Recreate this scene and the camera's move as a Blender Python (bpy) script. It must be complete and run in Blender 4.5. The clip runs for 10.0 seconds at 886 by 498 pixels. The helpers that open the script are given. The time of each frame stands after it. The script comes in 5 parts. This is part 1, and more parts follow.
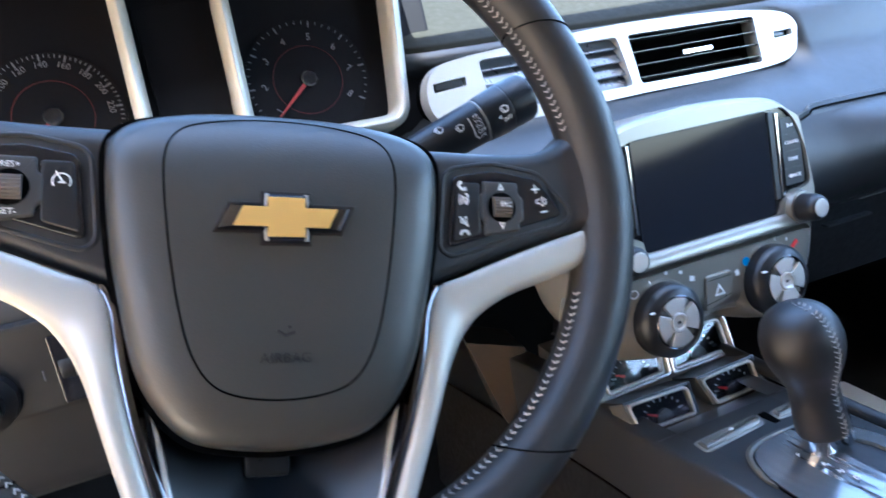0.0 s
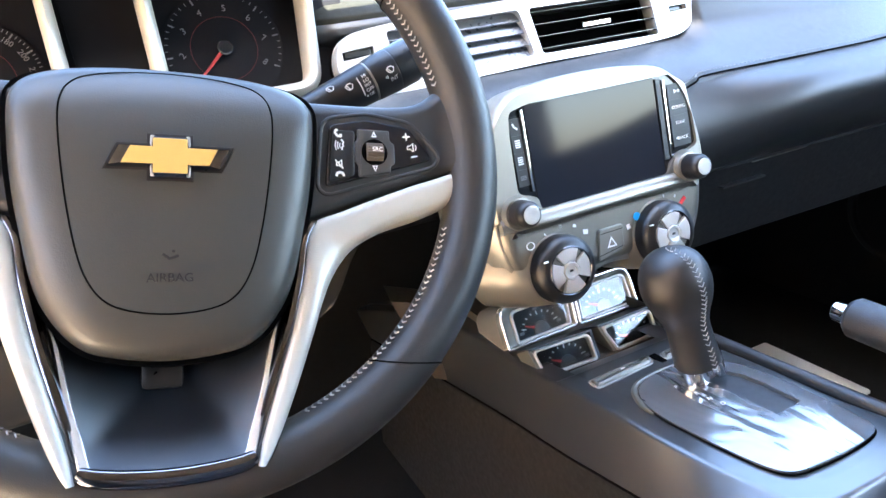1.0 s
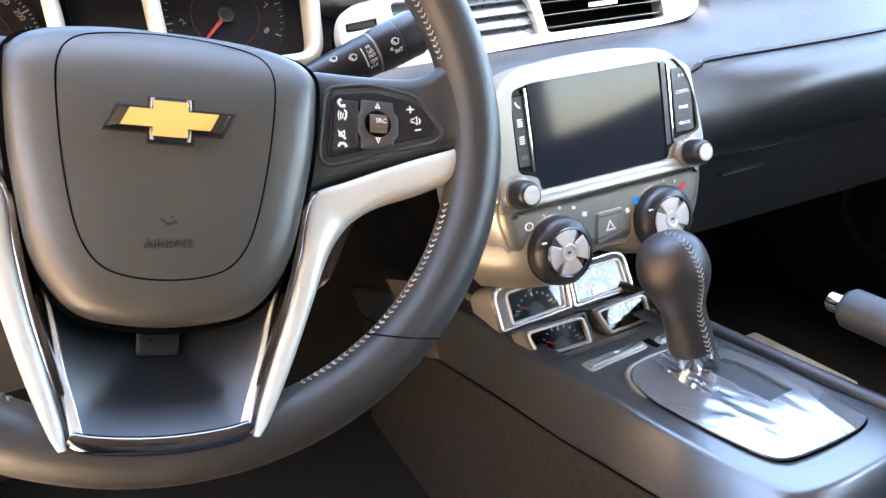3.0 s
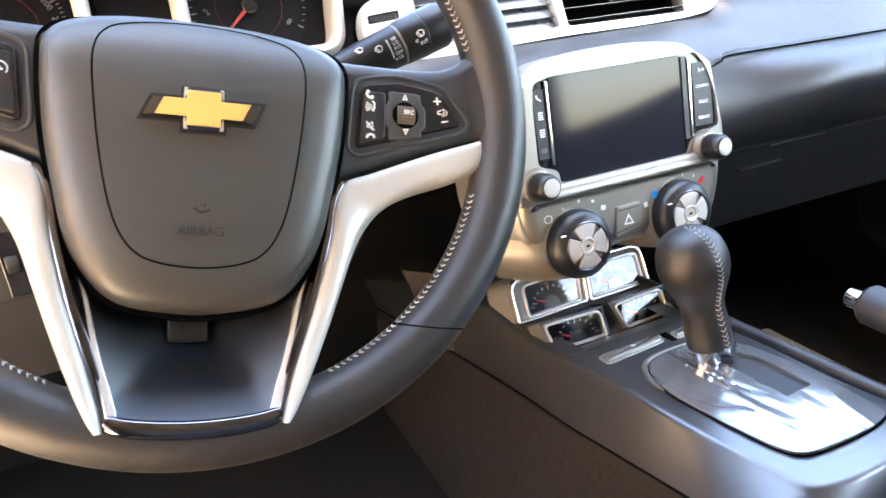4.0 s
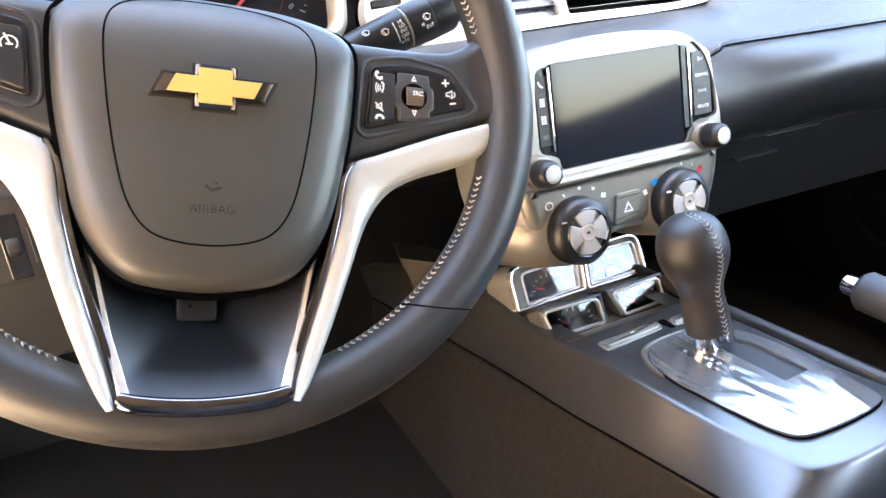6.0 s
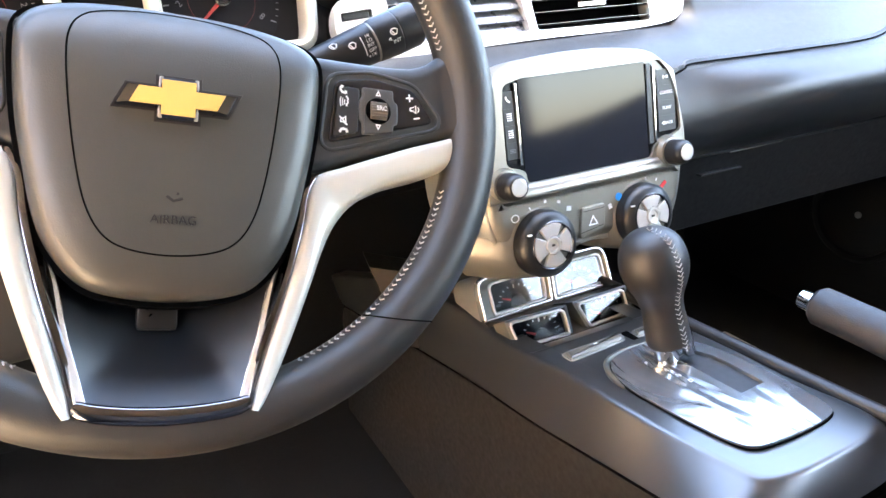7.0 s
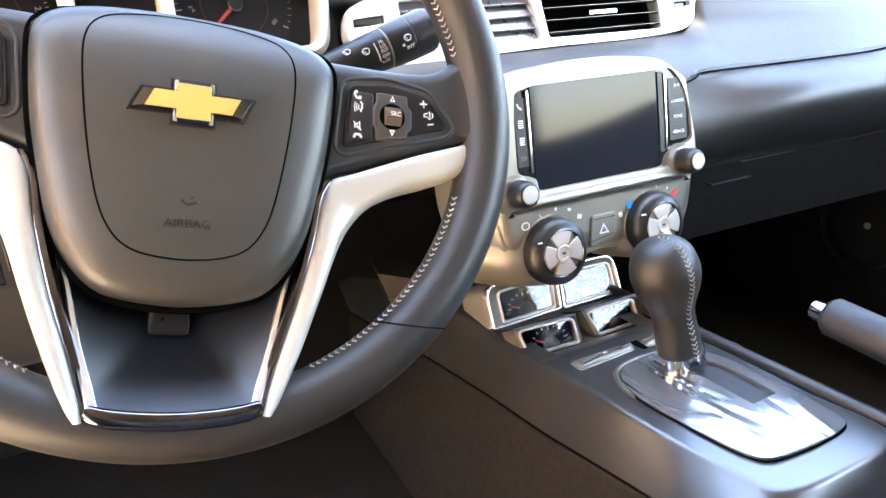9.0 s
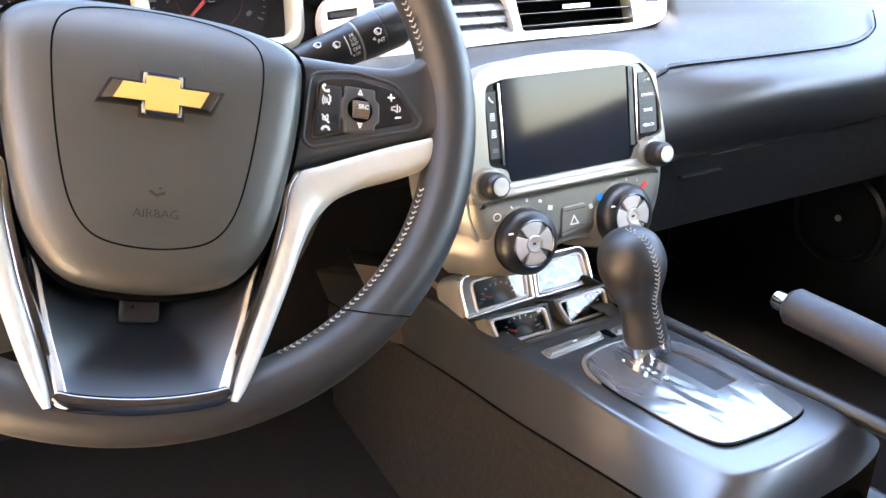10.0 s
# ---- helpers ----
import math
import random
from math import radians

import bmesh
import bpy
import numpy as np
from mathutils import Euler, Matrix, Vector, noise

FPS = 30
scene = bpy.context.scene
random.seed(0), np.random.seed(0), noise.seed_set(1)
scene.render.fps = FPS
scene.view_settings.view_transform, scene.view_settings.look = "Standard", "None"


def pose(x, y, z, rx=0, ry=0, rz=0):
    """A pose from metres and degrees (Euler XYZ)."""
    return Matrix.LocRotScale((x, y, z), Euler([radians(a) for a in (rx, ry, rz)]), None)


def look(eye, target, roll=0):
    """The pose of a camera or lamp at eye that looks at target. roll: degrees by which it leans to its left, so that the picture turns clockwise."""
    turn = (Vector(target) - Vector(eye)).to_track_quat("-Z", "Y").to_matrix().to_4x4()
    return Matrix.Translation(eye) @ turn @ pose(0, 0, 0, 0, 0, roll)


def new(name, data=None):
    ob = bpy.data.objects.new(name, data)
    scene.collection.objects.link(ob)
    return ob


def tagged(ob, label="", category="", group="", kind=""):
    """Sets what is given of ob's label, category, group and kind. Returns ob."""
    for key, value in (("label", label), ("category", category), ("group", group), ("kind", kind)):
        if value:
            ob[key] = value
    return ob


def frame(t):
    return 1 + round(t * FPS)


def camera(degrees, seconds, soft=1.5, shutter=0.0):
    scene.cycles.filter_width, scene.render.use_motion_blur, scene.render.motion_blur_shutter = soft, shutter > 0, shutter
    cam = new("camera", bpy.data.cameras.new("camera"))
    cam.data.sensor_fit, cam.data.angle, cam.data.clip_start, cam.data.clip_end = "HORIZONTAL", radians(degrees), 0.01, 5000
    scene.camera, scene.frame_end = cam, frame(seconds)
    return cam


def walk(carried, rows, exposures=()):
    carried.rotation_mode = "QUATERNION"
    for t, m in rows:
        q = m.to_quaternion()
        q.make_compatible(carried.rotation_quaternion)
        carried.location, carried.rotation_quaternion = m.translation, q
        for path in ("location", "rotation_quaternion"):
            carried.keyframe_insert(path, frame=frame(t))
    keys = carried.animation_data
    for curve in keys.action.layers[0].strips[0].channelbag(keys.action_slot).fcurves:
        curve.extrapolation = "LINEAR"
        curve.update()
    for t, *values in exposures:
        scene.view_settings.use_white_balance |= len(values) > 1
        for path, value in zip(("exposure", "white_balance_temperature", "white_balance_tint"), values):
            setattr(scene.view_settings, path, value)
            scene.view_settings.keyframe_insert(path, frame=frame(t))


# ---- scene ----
cam = camera(64.0, 10.0, soft=1.5, shutter=0.5)
PATH = [
    (0, (-0.0509, 0.0164, 0.9270), (0.3010, 0.8920, 0.5961), -7.14),
    (0.5, (-0.0314, -0.0168, 0.9216), (0.3312, 0.8454, 0.5678), -6.47),
    (1, (-0.0290, -0.0514, 0.9116), (0.3559, 0.8021, 0.5603), -7.11),
    (1.5, (-0.0357, -0.0471, 0.9149), (0.3403, 0.8116, 0.5666), -5.72),
    (2, (-0.0349, -0.0430, 0.9085), (0.3335, 0.8104, 0.5398), -5.54),
    (2.5, (-0.0325, -0.0466, 0.9054), (0.3499, 0.7974, 0.5293), -5.59),
    (3.8, (-0.0382, -0.0470, 0.9110), (0.3507, 0.7937, 0.5342), -4.56),
    (4, (-0.0433, -0.0454, 0.9082), (0.3344, 0.7973, 0.5245), -4.77),
    (4.5, (-0.0485, -0.0398, 0.9094), (0.3215, 0.8054, 0.5238), -4.56),
    (5, (-0.0535, -0.0402, 0.9042), (0.3116, 0.8075, 0.5195), -5.14),
    (5.5, (-0.0541, -0.0420, 0.9041), (0.3177, 0.8047, 0.5233), -4.34),
    (5.7, (-0.0566, -0.0419, 0.9026), (0.3299, 0.7928, 0.5103), -4.48),
    (6.8, (-0.0485, -0.0552, 0.9058), (0.3554, 0.7738, 0.5191), -3.09),
    (7, (-0.0493, -0.0528, 0.9075), (0.3718, 0.7690, 0.5237), -2.59),
    (7.5, (-0.0500, -0.0520, 0.9070), (0.3656, 0.7697, 0.5170), -2.64),
    (8, (-0.0504, -0.0506, 0.9089), (0.3666, 0.7799, 0.5398), -2.97),
    (8.5, (-0.0498, -0.0534, 0.9051), (0.3729, 0.7718, 0.5306), -2.38),
    (9, (-0.0528, -0.0487, 0.9064), (0.3654, 0.7792, 0.5325), -2.20),
    (9.5, (-0.0464, -0.0576, 0.9051), (0.3910, 0.7556, 0.5212), -1.73),
    (10, (-0.0479, -0.0625, 0.9101), (0.3861, 0.7510, 0.5229), -1.51),
]
EXPOSURES = [(0.0, 3.96, 5200, 4), (0.5, 4.55, 5600, 5), (1.0, 4.72, 6000, 6), (2.5, 4.80, 6400, 7), (4.0, 4.84, 6800, 8), (7.0, 4.95, 6800, 8), (10.0, 4.93, 6800, 8)]
walk(cam, [(t, look(eye, target, roll)) for t, eye, target, roll in PATH], EXPOSURES)

# ---- world, sun, exposure ----
SUN_EL, SUN_AZ = 58.0, 184.0          # sun stands behind the car
world = bpy.data.worlds.new("sky")
scene.world = world
world.use_nodes = True
wn = world.node_tree.nodes
sky = wn.new("ShaderNodeTexSky")
sky.sky_type = "NISHITA"
sky.sun_disc = False
sky.sun_elevation, sky.sun_rotation = radians(SUN_EL), radians(SUN_AZ)
sky.air_density, sky.dust_density, sky.ozone_density = 1.0, 2.4, 1.0
wn["Background"].inputs["Strength"].default_value = 0.15
world.node_tree.links.new(sky.outputs[0], wn["Background"].inputs["Color"])
sun = new("sun", bpy.data.lights.new("sun", "SUN"))
sun.data.energy, sun.data.angle, sun.data.color = 4.0, radians(0.5), (1.0, 0.93, 0.82)
az, el = radians(SUN_AZ), radians(SUN_EL)
sun_dir = Vector((math.sin(az) * math.cos(el), math.cos(az) * math.cos(el), math.sin(el)))
sun.matrix_world = look(sun_dir * 20, (0, 0, 0))


# ---- materials ----
def mat(name, col, rough=0.5, metal=0.0, var=0.15, vscale=18.0, grain=0.0, gscale=900.0, coat=0.0, spec=0.5, rvar=0.08, cell=False):
    m = bpy.data.materials.new(name)
    m.use_nodes = True
    nt = m.node_tree
    b = nt.nodes["Principled BSDF"]
    b.inputs["Metallic"].default_value = metal
    b.inputs["Coat Weight"].default_value = coat
    b.inputs["Coat Roughness"].default_value = 0.04
    b.inputs["Specular IOR Level"].default_value = spec
    geo = nt.nodes.new("ShaderNodeNewGeometry")
    big = nt.nodes.new("ShaderNodeTexNoise")
    big.inputs["Scale"].default_value = vscale
    big.inputs["Detail"].default_value = 6
    nt.links.new(geo.outputs["Position"], big.inputs["Vector"])
    mix = nt.nodes.new("ShaderNodeMix")
    mix.data_type = "RGBA"
    mix.inputs[6].default_value = (*[c * (1 - var) for c in col], 1)
    mix.inputs[7].default_value = (*[min(1, c * (1 + var)) for c in col], 1)
    nt.links.new(big.outputs["Fac"], mix.inputs[0])
    nt.links.new(mix.outputs[2], b.inputs["Base Color"])
    fine = nt.nodes.new("ShaderNodeTexNoise")
    fine.inputs["Scale"].default_value = vscale * 9
    fine.inputs["Detail"].default_value = 4
    nt.links.new(geo.outputs["Position"], fine.inputs["Vector"])
    rr = nt.nodes.new("ShaderNodeMapRange")
    rr.inputs["From Min"].default_value, rr.inputs["From Max"].default_value = 0.3, 0.7
    rr.inputs["To Min"].default_value, rr.inputs["To Max"].default_value = max(0.01, rough - rvar), min(1, rough + rvar)
    nt.links.new(fine.outputs["Fac"], rr.inputs["Value"])
    nt.links.new(rr.outputs[0], b.inputs["Roughness"])
    if grain:
        if cell:
            g = nt.nodes.new("ShaderNodeTexVoronoi")
            g.inputs["Scale"].default_value = gscale
            out = g.outputs["Distance"]
        else:
            g = nt.nodes.new("ShaderNodeTexNoise")
            g.inputs["Scale"].default_value = gscale
            g.inputs["Detail"].default_value = 3
            out = g.outputs["Fac"]
        nt.links.new(geo.outputs["Position"], g.inputs["Vector"])
        bump = nt.nodes.new("ShaderNodeBump")
        bump.inputs["Strength"].default_value = grain
        bump.inputs["Distance"].default_value = 0.001
        nt.links.new(out, bump.inputs["Height"])
        nt.links.new(bump.outputs[0], b.inputs["Normal"])
    return m


LEATHER = mat("black_leather", (0.020, 0.0188, 0.0174), 0.45, spec=0.58, grain=0.1, gscale=1500, rvar=0.04, cell=True)
PAD = mat("grained_vinyl", (0.0380, 0.0370, 0.0315), 0.40, spec=0.65, rvar=0.03, grain=0.07, gscale=1300, cell=True)
DASH = mat("soft_dash_vinyl", (0.017, 0.0175, 0.018), 0.42, spec=0.6, rvar=0.03, grain=0.1, gscale=1300, cell=True)
DASHTOP = mat("khaki_dash_top", (0.0150, 0.0147, 0.0110), 0.8, spec=0.12, grain=0.1, gscale=1300, cell=True)
# blue-grey holds the sky's sheen on the left vent's slats
SLATLIT = mat("sky_lit_slat", (0.17, 0.18, 0.20), 0.32, metal=0.6, var=0.03)
PLASTIC = mat("dark_plastic", (0.011, 0.011, 0.0115), 0.38, grain=0.12, gscale=1400)
GLOSS = mat("piano_black", (0.012, 0.012, 0.014), 0.12, rvar=0.03)
SCREEN = mat("screen_glass", (0.016, 0.018, 0.024), 0.08, var=0.0, rvar=0.0, spec=0.24)
# near-black stands for shade inside gaps, seams and the right vent
GAP = mat("shadow_gap_black", (0.0014, 0.0014, 0.0014), 0.9, spec=0.03)
VENTSILVER = mat("bright_silver_paint", (0.60, 0.595, 0.575), 0.36, metal=0.4, var=0.03, rvar=0.03)
BEZEL = mat("screen_bezel_silver", (0.305, 0.290, 0.252), 0.34, metal=0.5, var=0.03, rvar=0.03)
DARKCHROME = mat("dark_chrome", (0.20, 0.20, 0.225), 0.12, metal=1.0, var=0.02, rvar=0.02)
GLOVE = mat("glove_box_black", (0.012, 0.012, 0.012), 0.55, spec=0.2)
SILVER = mat("silver_paint", (0.49, 0.475, 0.42), 0.40, metal=0.3, var=0.03, rvar=0.04)
SATIN = mat("satin_grey_paint", (0.198, 0.185, 0.155), 0.33, metal=0.45, var=0.04, rvar=0.04)
CONSOLE = mat("console_grey_plastic", (0.028, 0.0285, 0.0283), 0.32, spec=0.9, coat=0.8, var=0.05, rvar=0.0)
CONSOLE.node_tree.nodes["Principled BSDF"].inputs["Coat Roughness"].default_value = 0.28
SIDE = mat("console_side_plastic", (0.019, 0.0175, 0.0158), 0.55, spec=0.3, grain=0.15, gscale=1100)
CHROME = mat("chrome", (0.85, 0.85, 0.86), 0.07, metal=1.0, var=0.02, rvar=0.03)
GOLD = mat("gold_emblem", (0.78, 0.50, 0.15), 0.3, metal=0.35, var=0.02, rvar=0.01)
DIALKEY = mat("pale_brushed_silver", (0.52, 0.51, 0.475), 0.32, metal=0.2, var=0.0, rvar=0.0)
ROCKER = mat("mid_grey_rocker", (0.045, 0.043, 0.041), 0.4, var=0.05)
DIMWHITE = mat("unlit_grey_print", (0.12, 0.12, 0.13), 0.5, var=0.03)
WHITE = mat("white_print", (0.8, 0.8, 0.8), 0.5, var=0.03)
THREAD = mat("light_grey_thread", (0.42, 0.405, 0.385), 0.7)
THREADD = mat("dark_thread", (0.17, 0.17, 0.17), 0.7)
DARKRED = mat("dim_red_print", (0.07, 0.008, 0.008), 0.5, spec=0.2)
LOWGLOSS = mat("glossy_spoke_black", (0.014, 0.016, 0.020), 0.33, rvar=0.02, spec=0.8)
POLISHED = mat("polished_silver", (0.78, 0.78, 0.77), 0.24, metal=0.7, var=0.02, rvar=0.02)
RED = mat("red_print", (0.75, 0.03, 0.03), 0.4)
NEEDLE = mat("unlit_red_needle", (0.26, 0.018, 0.018), 0.5)
BLUE = mat("blue_print", (0.02, 0.32, 0.8), 0.4)
FILM = mat("film_covered_plate", (0.25, 0.253, 0.257), 0.21, metal=0.6, grain=0.18, gscale=30, rvar=0.02, coat=0.5)
fnt = FILM.node_tree
fold = fnt.nodes.new("ShaderNodeTexNoise")
fold.inputs["Scale"].default_value, fold.inputs["Detail"].default_value, fold.inputs["Distortion"].default_value = 8.0, 1.6, 2.6
fmap = fnt.nodes.new("ShaderNodeMapping")
fmap.inputs["Rotation"].default_value, fmap.inputs["Scale"].default_value = (0, 0, 2.0), (2.0, 0.6, 1.0)
fgeo = fnt.nodes.new("ShaderNodeNewGeometry")
fnt.links.new(fgeo.outputs["Position"], fmap.inputs["Vector"])
fnt.links.new(fmap.outputs[0], fold.inputs["Vector"])
fbump = fnt.nodes.new("ShaderNodeBump")
fbump.inputs["Strength"].default_value, fbump.inputs["Distance"].default_value = 0.7, 0.0034
fnt.links.new(fold.outputs["Fac"], fbump.inputs["Height"])
fnt.links.new(fbump.outputs[0], fnt.nodes["Principled BSDF"].inputs["Coat Normal"])
fnt.links.new(fbump.outputs[0], fnt.nodes["Principled BSDF"].inputs["Normal"])
fnt.nodes["Principled BSDF"].inputs["Coat Weight"].default_value = 1.0
SLOTGREY = mat("grey_slot_cover", (0.045, 0.048, 0.052), 0.5, var=0.04, spec=0.25)
DIAL = mat("gauge_dial_black", (0.0028, 0.0028, 0.004), 0.55, var=0.05, rvar=0.02, spec=0.12)
CARPET = mat("black_carpet", (0.017, 0.0158, 0.0148), 0.95, spec=0.1, grain=1.0, gscale=900)
LINER = mat("headliner_fabric", (0.13, 0.126, 0.12), 0.9, grain=0.3, gscale=700)
# tan deepened so that ground and wall bounce warm light into the cabin
GROUND = mat("warm_bounce_concrete", (0.55, 0.41, 0.27), 0.9, vscale=2.0, grain=0.4, gscale=120)
SEATMAT = mat("seat_leather", (0.05, 0.05, 0.052), 0.45, grain=0.3, gscale=1000, cell=True)
# near-white, so the floor sheet looks sunlit
SUNPATCH = mat("pale_sun_patch", (0.88, 0.87, 0.84), 0.7, var=0.04)
KNEE = mat("brown_grey_trim", (0.10, 0.08, 0.06), 0.5)
BROWN = mat("dark_brown_plastic", (0.014, 0.011, 0.009), 0.35)
GREYGRIP = mat("grey_brake_leather", (0.022, 0.022, 0.022), 0.5, grain=0.15, gscale=1100, cell=True)

GLASS = bpy.data.materials.new("clear_lens")
GLASS.use_nodes = True
gb = GLASS.node_tree.nodes["Principled BSDF"]
gb.inputs["Transmission Weight"].default_value = 1.0
gb.inputs["Roughness"].default_value = 0.02
gb.inputs["IOR"].default_value = 1.4


# ---- mesh tools ----
def finish(name, bm, material, parent=None, label="", smooth=40):
    bmesh.ops.recalc_face_normals(bm, faces=bm.faces)
    if smooth:
        lim = radians(smooth)
        for f in bm.faces:
            f.smooth = True
        for e in bm.edges:
            if len(e.link_faces) == 2 and e.calc_face_angle(0) > lim:
                e.smooth = False
    normals = []
    if smooth:
        cos_lim = math.cos(lim)
        for f in bm.faces:
            fn = f.normal
            for v in f.verts:
                s = Vector()
                for g in v.link_faces:
                    if g.normal.dot(fn) >= cos_lim:
                        s += g.normal * g.calc_area()
                normals.append(s.normalized() if s.length > 1e-14 else fn.copy())
    me = bpy.data.meshes.new(name)
    bm.to_mesh(me)
    bm.free()
    if normals:
        me.normals_split_custom_set(normals)
    me.materials.append(material)
    ob = new(name, me)
    if parent:
        ob.parent = parent
    if label:
        tagged(ob, label)
    return ob


def part(name, bm, material, parent, label="", smooth=40):
    return finish(name, bm, material, parent, label, smooth)


def thing(name, m, label, category, group="", kind=""):
    ob = new(name)
    ob.empty_display_size = 0.02
    ob.matrix_world = m
    return tagged(ob, label, category, group, kind)


def spline(pts, n, closed=True):
    """Catmull-Rom through pts, n samples a span."""
    pts = [Vector(p) for p in pts]
    out, k = [], len(pts)
    spans = k if closed else k - 1
    for i in range(spans):
        if closed:
            p0, p1, p2, p3 = (pts[(i + j) % k] for j in (-1, 0, 1, 2))
        else:
            p0, p1, p2, p3 = (pts[min(max(i + j, 0), k - 1)] for j in (-1, 0, 1, 2))
        for s in range(n):
            t = s / n
            out.append(0.5 * ((2 * p1) + (p2 - p0) * t + (2 * p0 - 5 * p1 + 4 * p2 - p3) * t * t + (3 * p1 - p0 - 3 * p2 + p3) * t ** 3))
    if not closed:
        out.append(pts[-1])
    return out


def mirrored(half):
    """A closed outline from its right half, top to bottom, both ends on x = 0."""
    return [*half, *[(-x, y) for x, y in reversed(half[1:-1])]]


def rounded(pts, r, n=5):
    """A polygon with rounded corners; r one radius or one a corner."""
    pts = [Vector(p) for p in pts]
    out, k = [], len(pts)
    for i, p in enumerate(pts):
        rad = r[i] if isinstance(r, (list, tuple)) else r
        a, b = (pts[i - 1] - p), (pts[(i + 1) % k] - p)
        d = min(rad, a.length * 0.49, b.length * 0.49)
        if d < 1e-6:
            out.append(p)
            continue
        s, e = p + a.normalized() * d, p + b.normalized() * d
        for j in range(n + 1):
            t = j / n
            out.append((1 - t) ** 2 * s + 2 * t * (1 - t) * p + t * t * e)
    return out


def inset(pts, d):
    """Moves a closed 2D outline inwards by d."""
    pts = [Vector(p[:2]) for p in pts]
    k = len(pts)
    area = sum(pts[i].x * pts[(i + 1) % k].y - pts[(i + 1) % k].x * pts[i].y for i in range(k))
    sgn = 1 if area > 0 else -1
    out = []
    for i in range(k):
        a, b = (pts[i] - pts[i - 1]), (pts[(i + 1) % k] - pts[i])
        if a.length < 1e-9:
            a = b
        if b.length < 1e-9:
            b = a
        na, nb = Vector((-a.y, a.x)).normalized(), Vector((-b.y, b.x)).normalized()
        nn = na + nb
        if nn.length < 1e-6:
            nn = na
        nn.normalize()
        out.append(pts[i] + nn * sgn * d / max(0.5, nn.dot(na)))
    return out


def loops(rings, cap=(True, True), closed=True):
    bm = bmesh.new()
    vs = [[bm.verts.new(p) for p in r] for r in rings]
    k = len(vs[0])
    for a, b in zip(vs, vs[1:]):
        for i in range(k if closed else k - 1):
            j = (i + 1) % k
            bm.faces.new((a[i], a[j], b[j], b[i]))
    if cap[0]:
        bm.faces.new(list(reversed(vs[0])))
    if cap[1]:
        bm.faces.new(vs[-1])
    return bm


def slab(outline, z0, z1, bev=0.001, steps=3):
    """A plate on a 2D outline from z0 to z1 with a rounded upper edge."""
    rings = [[(*p[:2], z0) for p in outline]]
    for i in range(steps + 1):
        a = i / steps * math.pi / 2
        rings.append([(p.x, p.y, z1 - bev + bev * math.sin(a)) for p in inset(outline, bev * (1 - math.cos(a)))])
    return loops(rings)


def dome(outline, levels, centre=None):
    """Rings of an outline scaled towards its centre: levels of (scale, height)."""
    pts = [Vector(p[:2]) for p in outline]
    c = Vector(centre) if centre else sum(pts, Vector((0, 0))) / len(pts)
    rings = [[(*(c + (p - c) * s), z) for p in pts] for s, z in levels]
    return loops(rings)


def frame_ring(outline, w, z0, z1, bev=0.0006):
    """A raised ring along a 2D outline, w wide inwards."""
    o, i = outline, inset(outline, w)
    o2, i2 = inset(outline, bev), inset(outline, w - bev)
    rings = [[(*p[:2], z0) for p in o], [(*p[:2], z1 - bev) for p in o], [(*p[:2], z1) for p in o2],
             [(*p[:2], z1) for p in i2], [(*p[:2], z1 - bev) for p in i], [(*p[:2], z0) for p in i]]
    return loops(rings + [rings[0]], (False, False))


def sweep(path, ra, rb=None, seg=12, closed=False, up=(0, 0, 1), caps=True):
    """A tube along path; ra, rb: half sizes across and along up (numbers or functions of 0..1)."""
    path = [Vector(p) for p in path]
    k = len(path)
    rings = []
    for i, p in enumerate(path):
        if closed:
            t = path[(i + 1) % k] - path[i - 1]
        else:
            t = path[min(i + 1, k - 1)] - path[max(i - 1, 0)]
        t.normalize()
        side = t.cross(Vector(up)).normalized()
        u = side.cross(t)
        f = i / max(1, k - 1)
        a = ra(f) if callable(ra) else ra
        b = a if rb is None else (rb(f) if callable(rb) else rb)
        rings.append([p + side * a * math.cos(w) + u * b * math.sin(w) for w in (2 * math.pi * j / seg for j in range(seg))])
    if closed:
        return loops(rings + [rings[0]], (False, False))
    return loops(rings, (caps, caps))


def lathe(profile, seg=32, m=None):
    """Turns (radius, height) pairs about z; closes ends at radius 0 with a cap."""
    rings = [[(r * math.cos(2 * math.pi * j / seg), r * math.sin(2 * math.pi * j / seg), z) for j in range(seg)] for r, z in profile]
    bm = loops(rings)
    if m:
        bm.transform(m)
    return bm


def block(x0, x1, y0, y1, z0, z1, bev=0.003, seg=2):
    bm = bmesh.new()
    bmesh.ops.create_cube(bm, size=1)
    bm.transform(Matrix.Translation(((x0 + x1) / 2, (y0 + y1) / 2, (z0 + z1) / 2)) @ Matrix.Diagonal((x1 - x0, y1 - y0, z1 - z0, 1)))
    if bev:
        bmesh.ops.bevel(bm, geom=bm.edges, offset=bev, segments=seg, profile=0.6, affect="EDGES")
    return bm


def merged(bms):
    out = bmesh.new()
    for b in bms:
        me = bpy.data.meshes.new("t")
        b.to_mesh(me)
        b.free()
        out.from_mesh(me)
        bpy.data.meshes.remove(me)
    return out


